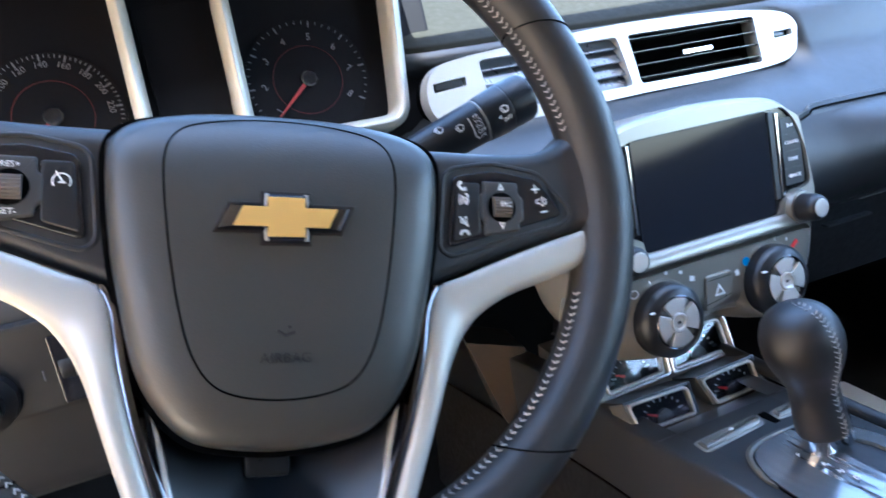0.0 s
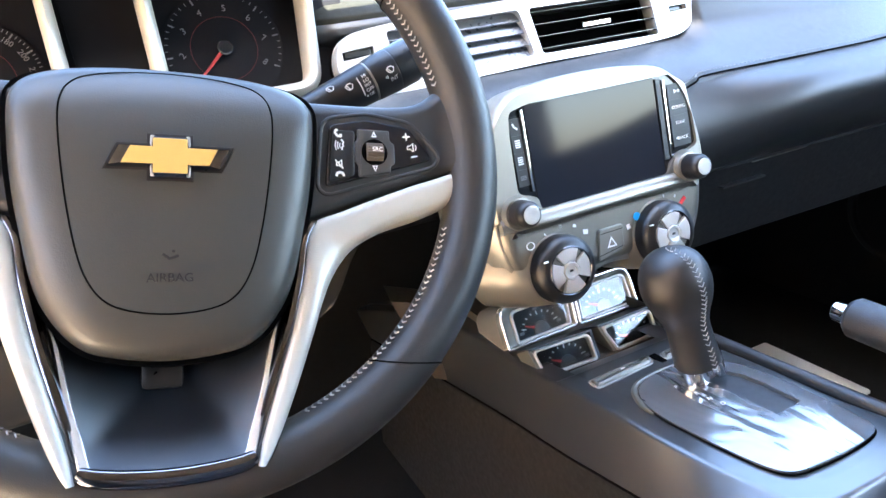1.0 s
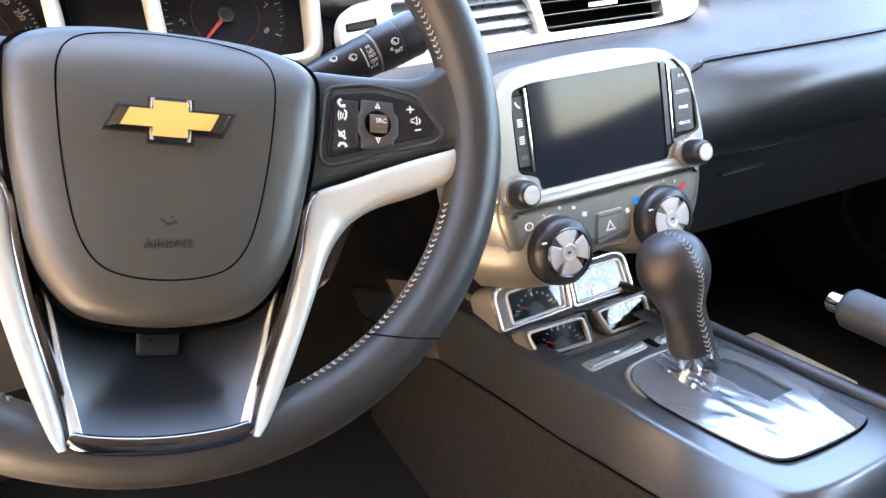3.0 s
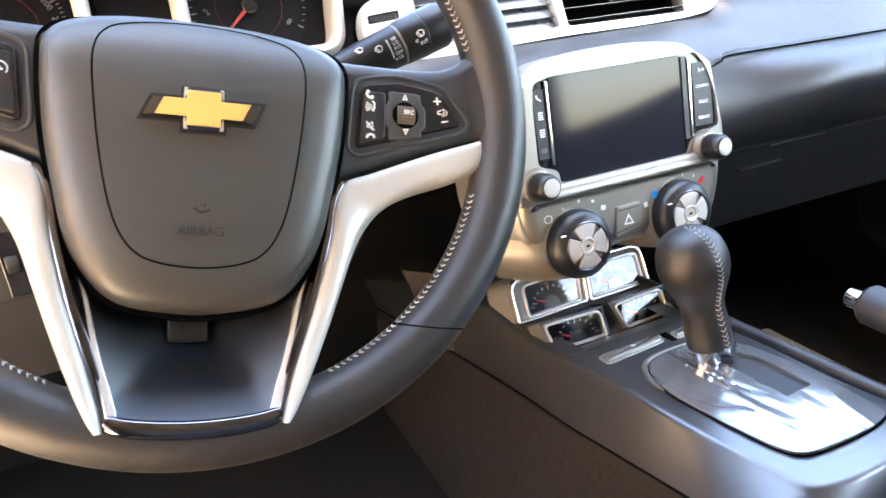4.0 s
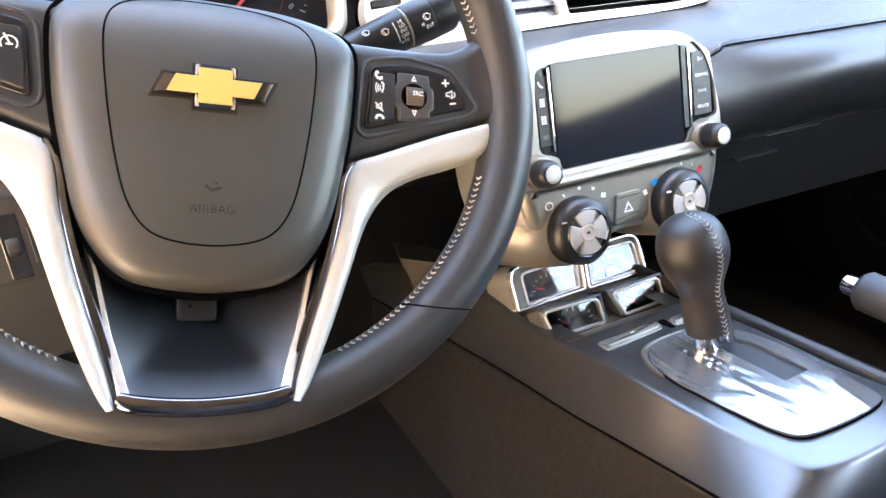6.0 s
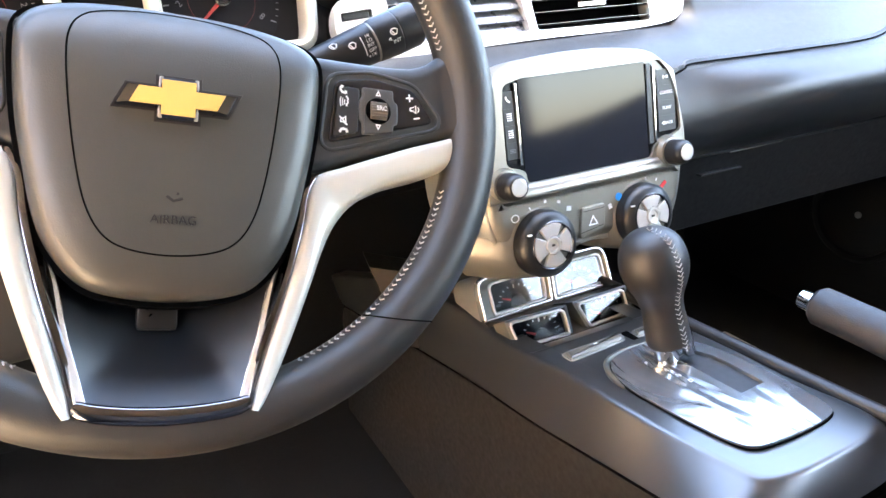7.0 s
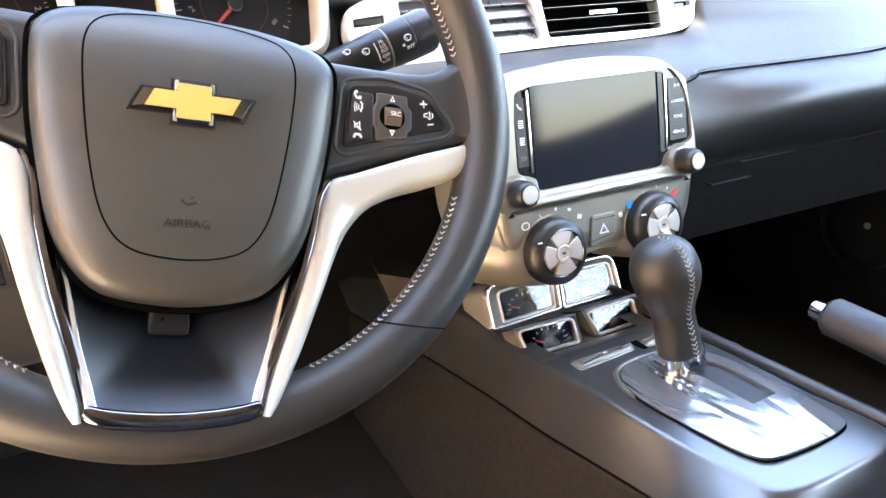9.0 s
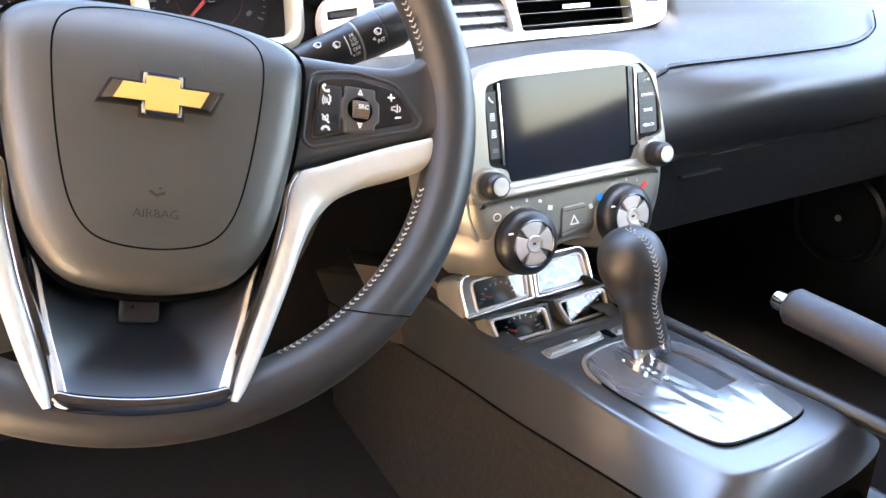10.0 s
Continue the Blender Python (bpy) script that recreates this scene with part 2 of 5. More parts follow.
def letters(text, size, m, depth=0.0002):
    """Raised writing in the built-in font, centred, in the xy plane of m."""
    cu = bpy.data.curves.new("t", "FONT")
    cu.body, cu.size, cu.extrude, cu.align_x, cu.align_y = text, size, depth, "CENTER", "CENTER"
    cu.resolution_u = 3
    ob = bpy.data.objects.new("t", cu)
    scene.collection.objects.link(ob)
    me = bpy.data.meshes.new_from_object(ob.evaluated_get(bpy.context.evaluated_depsgraph_get()))
    bm = bmesh.new()
    bm.from_mesh(me)
    bm.transform(m)
    bpy.data.objects.remove(ob)
    bpy.data.curves.remove(cu)
    bpy.data.meshes.remove(me)
    return bm


def grid(stations, cap=True):
    """Lofts closed sections (lists of points), one a station."""
    return loops(stations, (cap, cap))


# ---- the car's shell ----
CX = 0.3546                                  # middle of the car
L, R = CX - 0.79, CX + 0.79                  # inner faces of the two sides
ground = finish("ground", loops([[(-3000, -3000, -0.05), (3000, -3000, -0.05), (3000, 3000, -0.05), (-3000, 3000, -0.05)], [(-3000, -3000, 0), (3000, -3000, 0), (3000, 3000, 0), (-3000, 3000, 0)]]), GROUND, smooth=0)
tagged(ground, "sunlit concrete ground outside the car, tinted tan for warm bounce", "ground", kind="structure")
floor = finish("floor", block(L, R, -1.0, 1.05, 0.20, 0.235, 0), CARPET, smooth=0)
tagged(floor, "black carpeted car floor in deep shade", "floor", kind="structure")
roof = finish("ceiling", block(L - 0.02, R + 0.02, -1.0, 0.30, 1.30, 1.34, 0.01), LINER, smooth=0)
tagged(roof, "pale fabric headliner under the car roof", "ceiling", kind="structure")
rear = finish("wall_rear", block(L - 0.06, R + 0.06, -1.05, -0.998, 0.0, 1.32, 0), LINER, smooth=0)
tagged(rear, "plain closed rear of the cabin", "wall", kind="structure")
fire = finish("wall_front", block(L - 0.06, R + 0.06, 1.048, 1.09, 0.0, 0.90, 0), CARPET, smooth=0)
tagged(fire, "carpeted bulkhead at the front of the footwell", "wall", kind="structure")


def pillars(w, x0, x1, low, back):
    part("roof_rail", block(x0, x1, -1.0, 0.33, 1.27, 1.33, 0.01), LINER, w)
    part("rear_pillar", block(x0, x1, -1.0, back, low - 0.02, 1.28, 0.01), LINER, w)
    q = [(x0, 1.04, 0.91), (x0, 1.00, 0.91), (x0, 0.29, 1.28), (x0, 0.33, 1.30)]
    part("front_pillar", loops([q, [(x1, y, z) for _, y, z in q]]), LINER, w, smooth=0)


door_r = new("wall_right")
tagged(door_r, "black passenger door with open window space", "door", kind="structure")
part("door_panel", loops([[(x, -1.0, 0.2), (x, 1.05, 0.2), (x, 1.05, 0.905), (x, 0.75, 0.902), (x, -0.1, 0.866), (x, -0.374, 0.839), (x, -0.498, 0.825), (x, -0.593, 0.818), (x, -0.74, 0.812), (x, -1.0, 0.80)] for x in (R, R + 0.06)]), PLASTIC, door_r, smooth=0)
pillars(door_r, R, R + 0.06, 0.80, -0.90)
door_l = new("wall_left")
tagged(door_l, "open driver door space with sill and pillars", "door", kind="structure")
part("sill", block(L - 0.10, L, -1.0, 1.05, 0.0, 0.36, 0.02), PLASTIC, door_l)
part("footwell_side", block(L - 0.10, L, 0.62, 1.05, 0.35, 0.88, 0.012), CARPET, door_l)
pillars(door_l, L - 0.08, L, 0.37, -0.28)
# unseen wall, added as a warm reflector for the open left side
bounce_wall = finish("wall_bounce", block(-2.8, -2.6, -6, 6, 0, 2.6, 0), GROUND, smooth=0)
tagged(bounce_wall, "unseen sandy wall added beside the car to bounce warm light", "wall", kind="structure")

# ---- dashboard ----
DASH_SEC = [(1.028, 0.900), (0.988, 0.950), (0.837, 0.962), (0.686, 0.948), (0.592, 0.909), (0.5465, 0.884), (0.532, 0.8624), (0.5203, 0.8388), (0.4936, 0.8177),
            (0.466, 0.7986), (0.459, 0.7941), (0.446, 0.7905), (0.432, 0.7834), (0.422, 0.7714), (0.4216, 0.7547), (0.434, 0.731), (0.4557, 0.710), (0.485, 0.6947), (0.5405, 0.687), (1.03, 0.68)]
LEFT_SEC = [(1.04, 0.898), (1.0, 0.948), (0.85, 0.960), (0.72, 0.942), (0.665, 0.914), (0.634, 0.884), (0.621, 0.8587), (0.612, 0.8374), (0.582, 0.815),
            (0.542, 0.8027), (0.522, 0.7966), (0.507, 0.7854), (0.503, 0.7643), (0.503, 0.7433), (0.506, 0.7068), (0.5146, 0.676), (0.525, 0.645), (0.546, 0.62), (0.6265, 0.608), (1.04, 0.605)]


def dash_section(x):
    w = min(1, max(0, (x - 0.108) / 0.065))
    w = w * w * (3 - 2 * w)
    far = max(0, (x - 0.75) / 0.385)
    pts = []
    for (a, b), (c, d) in zip(LEFT_SEC, DASH_SEC):
        y, z = a + (c - a) * w, b + (d - b) * w
        if 0.02 < x < 0.455 and z < 0.797:
            y = max(y, 0.525 if z > 0.77 else 0.60)
        if 0.15 < x < 0.545 and 0.826 < z < 0.872:
            y += 0.030 if x < 0.53 else 0.012                       # hollow behind the vents
        if x >= 0.455 and y < 0.464:
            k = min(1, max(0, (x - 0.464) / 0.15))
            pull = (0.464 - y) * (1 - k * k * (3 - 2 * k))
            y += 0.55 * pull
            z -= 0.45 * pull
        pts.append((x, y + (0.04 * far * far - 0.022 * (x - 0.5) * w) * (1 if y < 0.6 else 0), z))
    return pts


dashboard = thing("dashboard", Matrix(), "dark grey soft vinyl dashboard with a stitched seam", "dashboard")
xs = [L + 0.002, -0.323, -0.215, -0.108, 0.000, 0.086, 0.108, 0.118, 0.129, 0.140, 0.151, 0.161, 0.172, 0.215, 0.323, 0.430, 0.463, 0.470, 0.484, 0.506, 0.516, 0.527, 0.538, 0.549, 0.560, 0.570, 0.581, 0.592, 0.603, 0.613, 0.629, 0.646, 0.667, 0.699, 0.753, 0.839, 0.925, 1.011, 1.076, R - 0.002]


def smooth_section(x):
    s = dash_section(x)
    return spline(s, 4, closed=False)


part("dash_pad", grid([smooth_section(x) for x in xs]), DASH, dashboard, smooth=60)
# khaki cover on the dash's top, its front edge just behind the vents
cover = []
for x in xs:
    top = smooth_section(x)[4:20]
    last = top[-1]
    cover.append([(p.x, p.y, p.z + 0.004) for p in top] + [(x, last.y - 0.0015, last.z + 0.002), (x, last.y - 0.0015, last.z - 0.004)])
part("dash_top_cover", loops(cover, (False, False), closed=False), DASHTOP, dashboard, "matt khaki-grey dash top", smooth=60)

# stitched seam along the pad's edge
seam_path = [(0.470, 0.4585, 0.7900), (0.4858, 0.4592, 0.7947), (0.502, 0.4632, 0.798), (0.588, 0.461, 0.7978), (0.6634, 0.459, 0.7976), (0.7495, 0.4578, 0.798), (0.798, 0.462, 0.8012), (0.8414, 0.4747, 0.8112), (0.8689, 0.4987, 0.829)]
sp = spline(seam_path, 8, closed=False)
part("seam_groove", sweep(sp, 0.0009, 0.0009, 6), GAP, dashboard)
bms = []
for i in range(150):
    f = i / 150 * (len(sp) - 1)
    a = sp[int(f)].lerp(sp[int(f) + 1], f % 1) + Vector((0, 0.004, 0.0034))
    bms.append(sweep([a, a + Vector((0.0026, 0.0002, 0))], 0.0004, 0.0004, 5))
tagged(part("stitching", merged(bms), THREADD, dashboard), kind="stuff")
lid = rounded([(0.4856, 0.699), (0.589, 0.7036), (0.591, 0.6053), (0.518, 0.5894)], 0.006, 3)
part("glove_box", loops([[(x, p.x - 0.022 * (x - 0.55), p.y) for p in lid] for x in (0.486, 0.75, R - 0.004)]), GLOVE, dashboard, "black glove box lid")
# glove box lid seams and handle slit
part("glove_box_slit", sweep([(0.5954, 0.4858, 0.6883), (0.637, 0.4849, 0.6887), (0.6794, 0.4840, 0.6891)], 0.001, 0.0010, 6), SATIN, dashboard)
part("glove_box_handle", block(0.5547, 0.6192, 0.4870, 0.506, 0.6655, 0.6680, 0.001), PLASTIC, dashboard)

# ---- centre vents ----
vents = thing("centre_air_vents", Matrix.Translation((0.3570, 0.533, 0.854)) @ pose(0, 0, 0, 90 - 12.2, 0, 0) @ Matrix.Diagonal((1.08, 1.05, 1.0, 1.0)), "pair of dashboard air vents in a bright silver surround", "air vent")
VO = spline([(x, y * (1.18 if y > 0 else 1.12)) for x, y in ((-0.184, 0.0), (-0.176, 0.017), (-0.15, 0.0225), (-0.08, 0.026), (0.0, 0.028), (0.09, 0.026), (0.148, 0.021), (0.172, 0.014), (0.179, 0.0), (0.171, -0.014), (0.15, -0.020), (0.09, -0.0225), (0.0, -0.0225), (-0.09, -0.0245), (-0.15, -0.024), (-0.176, -0.016))], 5)


def plate_with_holes(outline, holes, z0, z1):
    """A plate with openings that go through it."""
    bm = bmesh.new()
    rims = []
    for pts in (outline, *holes):
        vs = [bm.verts.new((p[0], p[1], z1)) for p in pts]
        es = [bm.edges.new((vs[i - 1], vs[i])) for i in range(len(vs))]
        rims.append((vs, es))
    bmesh.ops.triangle_fill(bm, use_beauty=True, edges=[e for _, es in rims for e in es])
    for vs, es in rims:
        low = [bm.verts.new((v.co.x, v.co.y, z0)) for v in vs]
        for i in range(len(vs)):
            bm.faces.new((vs[i - 1], vs[i], low[i], low[i - 1]))
    return bm


HL = rounded([(-0.135, -0.0175), (-0.006, -0.0175), (-0.0155, 0.0235), (-0.139, 0.0225)], 0.004, 4)
HR = rounded([(0.002, -0.0175), (0.133, -0.0185), (0.128, 0.0225), (-0.0050, 0.0235)], 0.004, 4)
SL, SR = rounded([(-0.178, 0.004), (-0.152, 0.006), (-0.152, 0.0125), (-0.178, 0.0105)], 0.0008), rounded([(0.149, 0.0), (0.171, 0.001), (0.171, 0.0065), (0.149, 0.006)], 0.0008)
part("vent_surround", plate_with_holes(VO, [HL, HR, SL, SR], -0.012, 0.004), VENTSILVER, vents, "bright silver painted surround", smooth=35)
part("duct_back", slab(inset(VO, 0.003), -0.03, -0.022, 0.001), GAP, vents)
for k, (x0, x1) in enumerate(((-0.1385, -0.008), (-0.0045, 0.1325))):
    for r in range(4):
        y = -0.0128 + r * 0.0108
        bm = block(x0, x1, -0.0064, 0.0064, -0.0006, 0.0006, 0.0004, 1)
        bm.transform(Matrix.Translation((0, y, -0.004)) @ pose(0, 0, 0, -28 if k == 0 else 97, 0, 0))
        # left slats carry sky sheen as grey, right ones shade as near-black
        part("vent_slat", bm, SLATLIT if k == 0 else GAP, vents)
        if k == 1:
            part("slat_edge", block(x0, x1, y - 0.0006, y + 0.0004, -0.0005, 0.0008, 0), SATIN, vents)
    part("vent_side_wall", block(x0 - 0.001, x0, -0.018, 0.023, -0.022, -0.009, 0), PLASTIC, vents)
    part("vent_side_wall", block(x1, x1 + 0.001, -0.018, 0.023, -0.022, -0.009, 0), PLASTIC, vents)
part("vent_tab", block(0.048, 0.080, -0.0002, 0.0044, -0.002, 0.004, 0.001), CHROME, vents, "bright vent tab")
part("vent_wheel", block(-0.1765, -0.1540, 0.0055, 0.0112, -0.008, 0.0030, 0.0012), PLASTIC, vents)
part("vent_wheel", block(0.1495, 0.1705, 0.0008, 0.0060, -0.01, -0.001, 0.0015), GLOSS, vents)

# ---- instrument cluster ----
cluster = thing("instrument_cluster", Matrix.Translation((0.0060, 0.565, 0.8985)) @ pose(0, 0, 0, 90 - 17, 0, 0) @ Matrix.Diagonal((1.07, 1.05, 1.0, 1.0)), "black instrument cluster with two dials in champagne frames", "instrument cluster")
part("cluster_base", block(-0.20, 0.17, -0.07, 0.080, -0.03, -0.012, 0.004), DIAL, cluster)
part("cluster_hood", loops([[(x, 0.068, -0.03), (x, 0.068, 0.078), (x, 0.073, 0.082), (x, 0.080, 0.075), (x, 0.085, -0.03)] for x in (-0.20, -0.1, 0, 0.1, 0.150)]), DASH, cluster)


for pts in ([(0.013, 0.064), (0.147, 0.064), (0.131, -0.064), (0.010, -0.064)], [(-0.180, 0.080), (-0.040, 0.080), (-0.042, -0.064), (-0.172, -0.064)]):
    part("dial_frame", frame_ring(rounded(pts, 0.02, 6), 0.0108, -0.012, 0.012, 0.0045), SILVER, cluster, "champagne silver dial frame", smooth=50)


def dial(cx, cy, r, marks, a0, a1, needle, inner):
    d = part("dial", lathe([(r, -0.0115), (r, -0.010), (r * 0.97, -0.0095), (0.001, -0.0095)], 40, Matrix.Translation((cx, cy, 0))), DIAL, cluster, "black dial face")
    n = len(marks)
    ticks = []
    for i in range((n - 1) * 5 + 1):
        f = i / ((n - 1) * 5)
        a = radians(a0 + (a1 - a0) * f)
        big = i % 5 == 0
        r0, r1 = r * (0.86 if big else 0.91), r * 0.96
        w = 0.0005 if big else 0.00025
        bm = block(r0, r1, -w, w, -0.0095, -0.0091, 0)
        bm.transform(Matrix.Translation((cx, cy, 0)) @ Matrix.Rotation(a, 4, "Z"))
        ticks.append(bm)
    part("scale_marks", merged(ticks), DIMWHITE, d)
    for i, s in enumerate(marks):
        a = radians(a0 + (a1 - a0) * i / (n - 1))
        if s:
            part("numeral", letters(s, 0.0070 if len(s) < 2 else 0.0056, Matrix.Translation((cx + r * inner * math.cos(a), cy + r * inner * math.sin(a), -0.0092)) @ Matrix.Rotation(a - math.pi / 2 if len(s) > 1 else (a - math.pi / 2) * 0.4, 4, "Z")), DIMWHITE, d)
    part("red_ring", frame_ring([(cx + r * 0.56 * math.cos(t), cy + r * 0.56 * math.sin(t)) for t in (2 * math.pi * j / 40 for j in range(40))], 0.0005, -0.0096, -0.0092, 0.0001), DARKRED, d)
    a = radians(needle)
    nd = sweep([(cx, cy, -0.006), (cx + r * 0.8 * math.cos(a), cy + r * 0.8 * math.sin(a), -0.006)], lambda f: 0.0016 * (1 - 0.6 * f), 0.0007, 6)
    part("needle", nd, NEEDLE, d, "red needle")
    part("needle_hub", lathe([(0.006, -0.0095), (0.006, -0.005), (0.005, -0.004), (0.001, -0.004)], 20, Matrix.Translation((cx, cy, 0))), GLOSS, d)
    return d


dial(0.0675, -0.015, 0.045, ["", "1", "2", "3", "4", "5", "6", "7", "8"], 252, -28, 222, 0.70)
dial(-0.0985, -0.0135, 0.0430, ["", "40", "60", "80", "100", "120", "140", "160", "180", "200", "220", ""], 222, -20, 232, 0.80)
part("display", slab(rounded([(-0.038, 0.05), (0.018, 0.05), (0.008, -0.05), (-0.036, -0.05)], 0.004), -0.012, -0.008), DIAL, cluster, "dark driver display")

# ---- centre stack ----
STACK_TILT = 10.3
stack = thing("centre_stack", Matrix.Translation((CX, 0.4456, 0.76)) @ pose(0, 0, 0, 90 - STACK_TILT, 0, 0), "silver centre stack with touch screen and climate dials", "centre stack")
# outline in the stack's face: x across, y up
SO_half = [(0.0, 0.0655), (0.05, 0.0635), (0.080, 0.0565), (0.097, 0.0440), (0.108, 0.022), (0.114, -0.005), (0.1155, -0.035), (0.114, -0.060), (0.108, -0.085), (0.098, -0.104),
           (0.082, -0.117), (0.062, -0.122), (0.040, -0.118), (0.022, -0.110), (0.0, -0.107)]
SO = spline(mirrored(SO_half), 4)
part("body", loops([[(p.x * 1.06, p.y * 0.97, -0.09) for p in SO], [(p.x * 1.07 - 0.002, p.y, -0.04) for p in SO], [(p.x * 1.05, p.y, -0.014) for p in SO], [(*p[:2], -0.006) for p in SO], [(*p[:2], -0.0015) for p in inset(SO, 0.0015)], [(*p[:2], 0) for p in inset(SO, 0.005)]]), BEZEL, stack, "satin silver stack body", smooth=50)
gap_o = rounded([(-0.0875, 0.046), (-0.066, 0.0495), (0.090, 0.0495), (0.1065, 0.038), (0.1112, -0.018), (0.078, -0.0285), (0.0735, -0.040), (-0.069, -0.040), (-0.0705, -0.0275), (-0.0885, -0.0235)], 0.006)
part("screen_surround", slab(gap_o, -0.006, 0.0018, 0.0004), GLOSS, stack, "gloss black screen surround")
bm = slab(rounded([(-0.0695, 0.0485), (0.0690, 0.0485), (0.0712, -0.0395), (-0.0692, -0.0395)], 0.0012), -0.004, 0.0, 0.0004)
bm.transform(Matrix.Translation((0, 0, 0.0032)) @ Matrix.Rotation(radians(1.0), 4, "X"))
part("screen", bm, SCREEN, stack, "dark switched-off touch screen glass")
UP = rounded([(-0.116, -0.046), (0.119, -0.046), (0.1185, -0.020), (0.1130, 0.012), (0.1030, 0.0410), (0.082, 0.0590), (0.030, 0.0662), (-0.030, 0.0668), (-0.082, 0.0610), (-0.101, 0.0430), (-0.111, 0.012), (-0.1155, -0.020)], [0.006, 0.006, 0.012, 0.02, 0.016, 0.014, 0.03, 0.03, 0.014, 0.016, 0.02, 0.012], 4)
up_in = rounded([(-0.0690, -0.0400), (0.0728, -0.0400), (0.0765, -0.0285), (0.1112, -0.0195), (0.1092, 0.010), (0.1052, 0.0385), (0.0890, 0.0492), (-0.0664, 0.0490), (-0.0850, 0.0450), (-0.0875, 0.025), (-0.0886, -0.0225), (-0.0695, -0.0290)], 0.005, 4)
part("screen_frame", merged([plate_with_holes(inset(UP, 0.004), [up_in], -0.004, 0.0045), loops([[(*p[:2], -0.014) for p in UP], [(*p[:2], -0.003) for p in UP], [(*p[:2], 0.0020) for p in inset(UP, 0.0012)], [(*p[:2], 0.0045) for p in inset(UP, 0.004)]], (False, False))]), BEZEL, stack, "bright silver screen frame", smooth=50)
part("lower_shelf", loops([[(x, -0.0400, -0.004), (x, -0.0402, 0.0046), (x, -0.0455, 0.0060 + 0.0014 * e), (x, -0.0500, 0.0066 + 0.0022 * e), (x, -0.0525, 0.0060 + 0.0012 * e), (x, -0.0535, -0.004)] for x, e in ((-0.1100, 0.0), (-0.098, 1.0), (-0.05, 1.0), (0.0, 1.0), (0.05, 1.0), (0.098, 1.0), (0.1110, 0.0))]), BEZEL, stack, "silver shelf under the screen", smooth=70)
hv_half = [(0.1130, -0.0440), (0.1120, -0.064), (0.1060, -0.086), (0.094, -0.103), (0.076, -0.114), (0.055, -0.116), (0.034, -0.110), (0.020, -0.105)]
hv = rounded([(-x, y) for x, y in hv_half] + hv_half[::-1], 0.008, 3)
part("climate_panel", slab(hv, -0.03, 0.0060, 0.014, 6), SATIN, stack, "satin grey climate panel", smooth=50)
part("key_bar", block(0.0782, 0.0818, -0.0255, 0.0450, 0.001, 0.0048, 0.001), CHROME, stack, "thin chrome bar")
part("key_bar", block(-0.0745, -0.0712, -0.0235, 0.0458, 0.001, 0.0048, 0.001), CHROME, stack, "thin chrome bar")
part("screen_edge", block(0.0715, 0.0775, -0.0270, 0.0470, 0.001, 0.0036, 0.0008), PLASTIC, stack, "dark strip beside the screen")


def keypad(x, hw, words):
    for i, w in enumerate(words):
        y = 0.0325 - i * 0.0143
        k = part("key", block(x - hw, x + hw, y - 0.00712, y + 0.00712, -0.002, 0.0030, 0), PLASTIC, stack)
        if w == "":
            continue
        if w is None:
            bars = [block(x - 0.0024, x + 0.0024, y - 0.0030 + 0.0018 * q, y - 0.0020 + 0.0018 * q, 0.0026, 0.0033, 0) for q in range(4)]
            part("key_mark", merged(bars), WHITE, k)
        else:
            part("key_mark", letters(w, 0.0042, Matrix.Translation((x, y, 0.0032))), WHITE, k)


keypad(0.0952, 0.0105, ["►/II", "CONFIG", "TONE", "◄BACK"])
keypad(-0.0802, 0.0054, ["", None, None, ""])
part("key_mark", sweep(spline([(-0.0822, 0.0355, 0.0032), (-0.0810, 0.0325, 0.0032), (-0.0782, 0.0305, 0.0032)], 4, closed=False), 0.0008, 0.0003, 6), WHITE, stack)
part("key_mark", merged([block(-0.0830, -0.0772, -0.0120 + 0.0013 * q, -0.0113 + 0.0013 * q, 0.0026, 0.0033, 0) for q in range(3)]), DIMWHITE, stack)


def knob(x, y, r, h):
    m = Matrix.Translation((x, y, 0))
    k = part("knob", lathe([(r * 1.04, 0.002), (r * 1.04, h * 0.72), (r * 0.98, h * 0.86), (r * 0.86, h * 0.96), (r * 0.72, h), (0.0005, h)], 32, m), PLASTIC, stack, "black rubber knob")
    part("knob_collar", lathe([(r * 1.65, -0.008), (r * 1.42, h * 0.12), (r * 1.22, h * 0.34), (r * 1.0, h * 0.36), (0.0005, h * 0.36)], 32, m), SATIN, k)
    part("knob_cap", lathe([(r * 0.68, h - 0.001), (r * 0.68, h + 0.0003), (r * 0.60, h + 0.0008), (0.0005, h + 0.0002)], 28, m), DIALKEY, k, "brushed silver cap")


knob(-0.0929, -0.0377, 0.0112, 0.0277)
knob(0.0938, -0.0377, 0.0112, 0.0277)


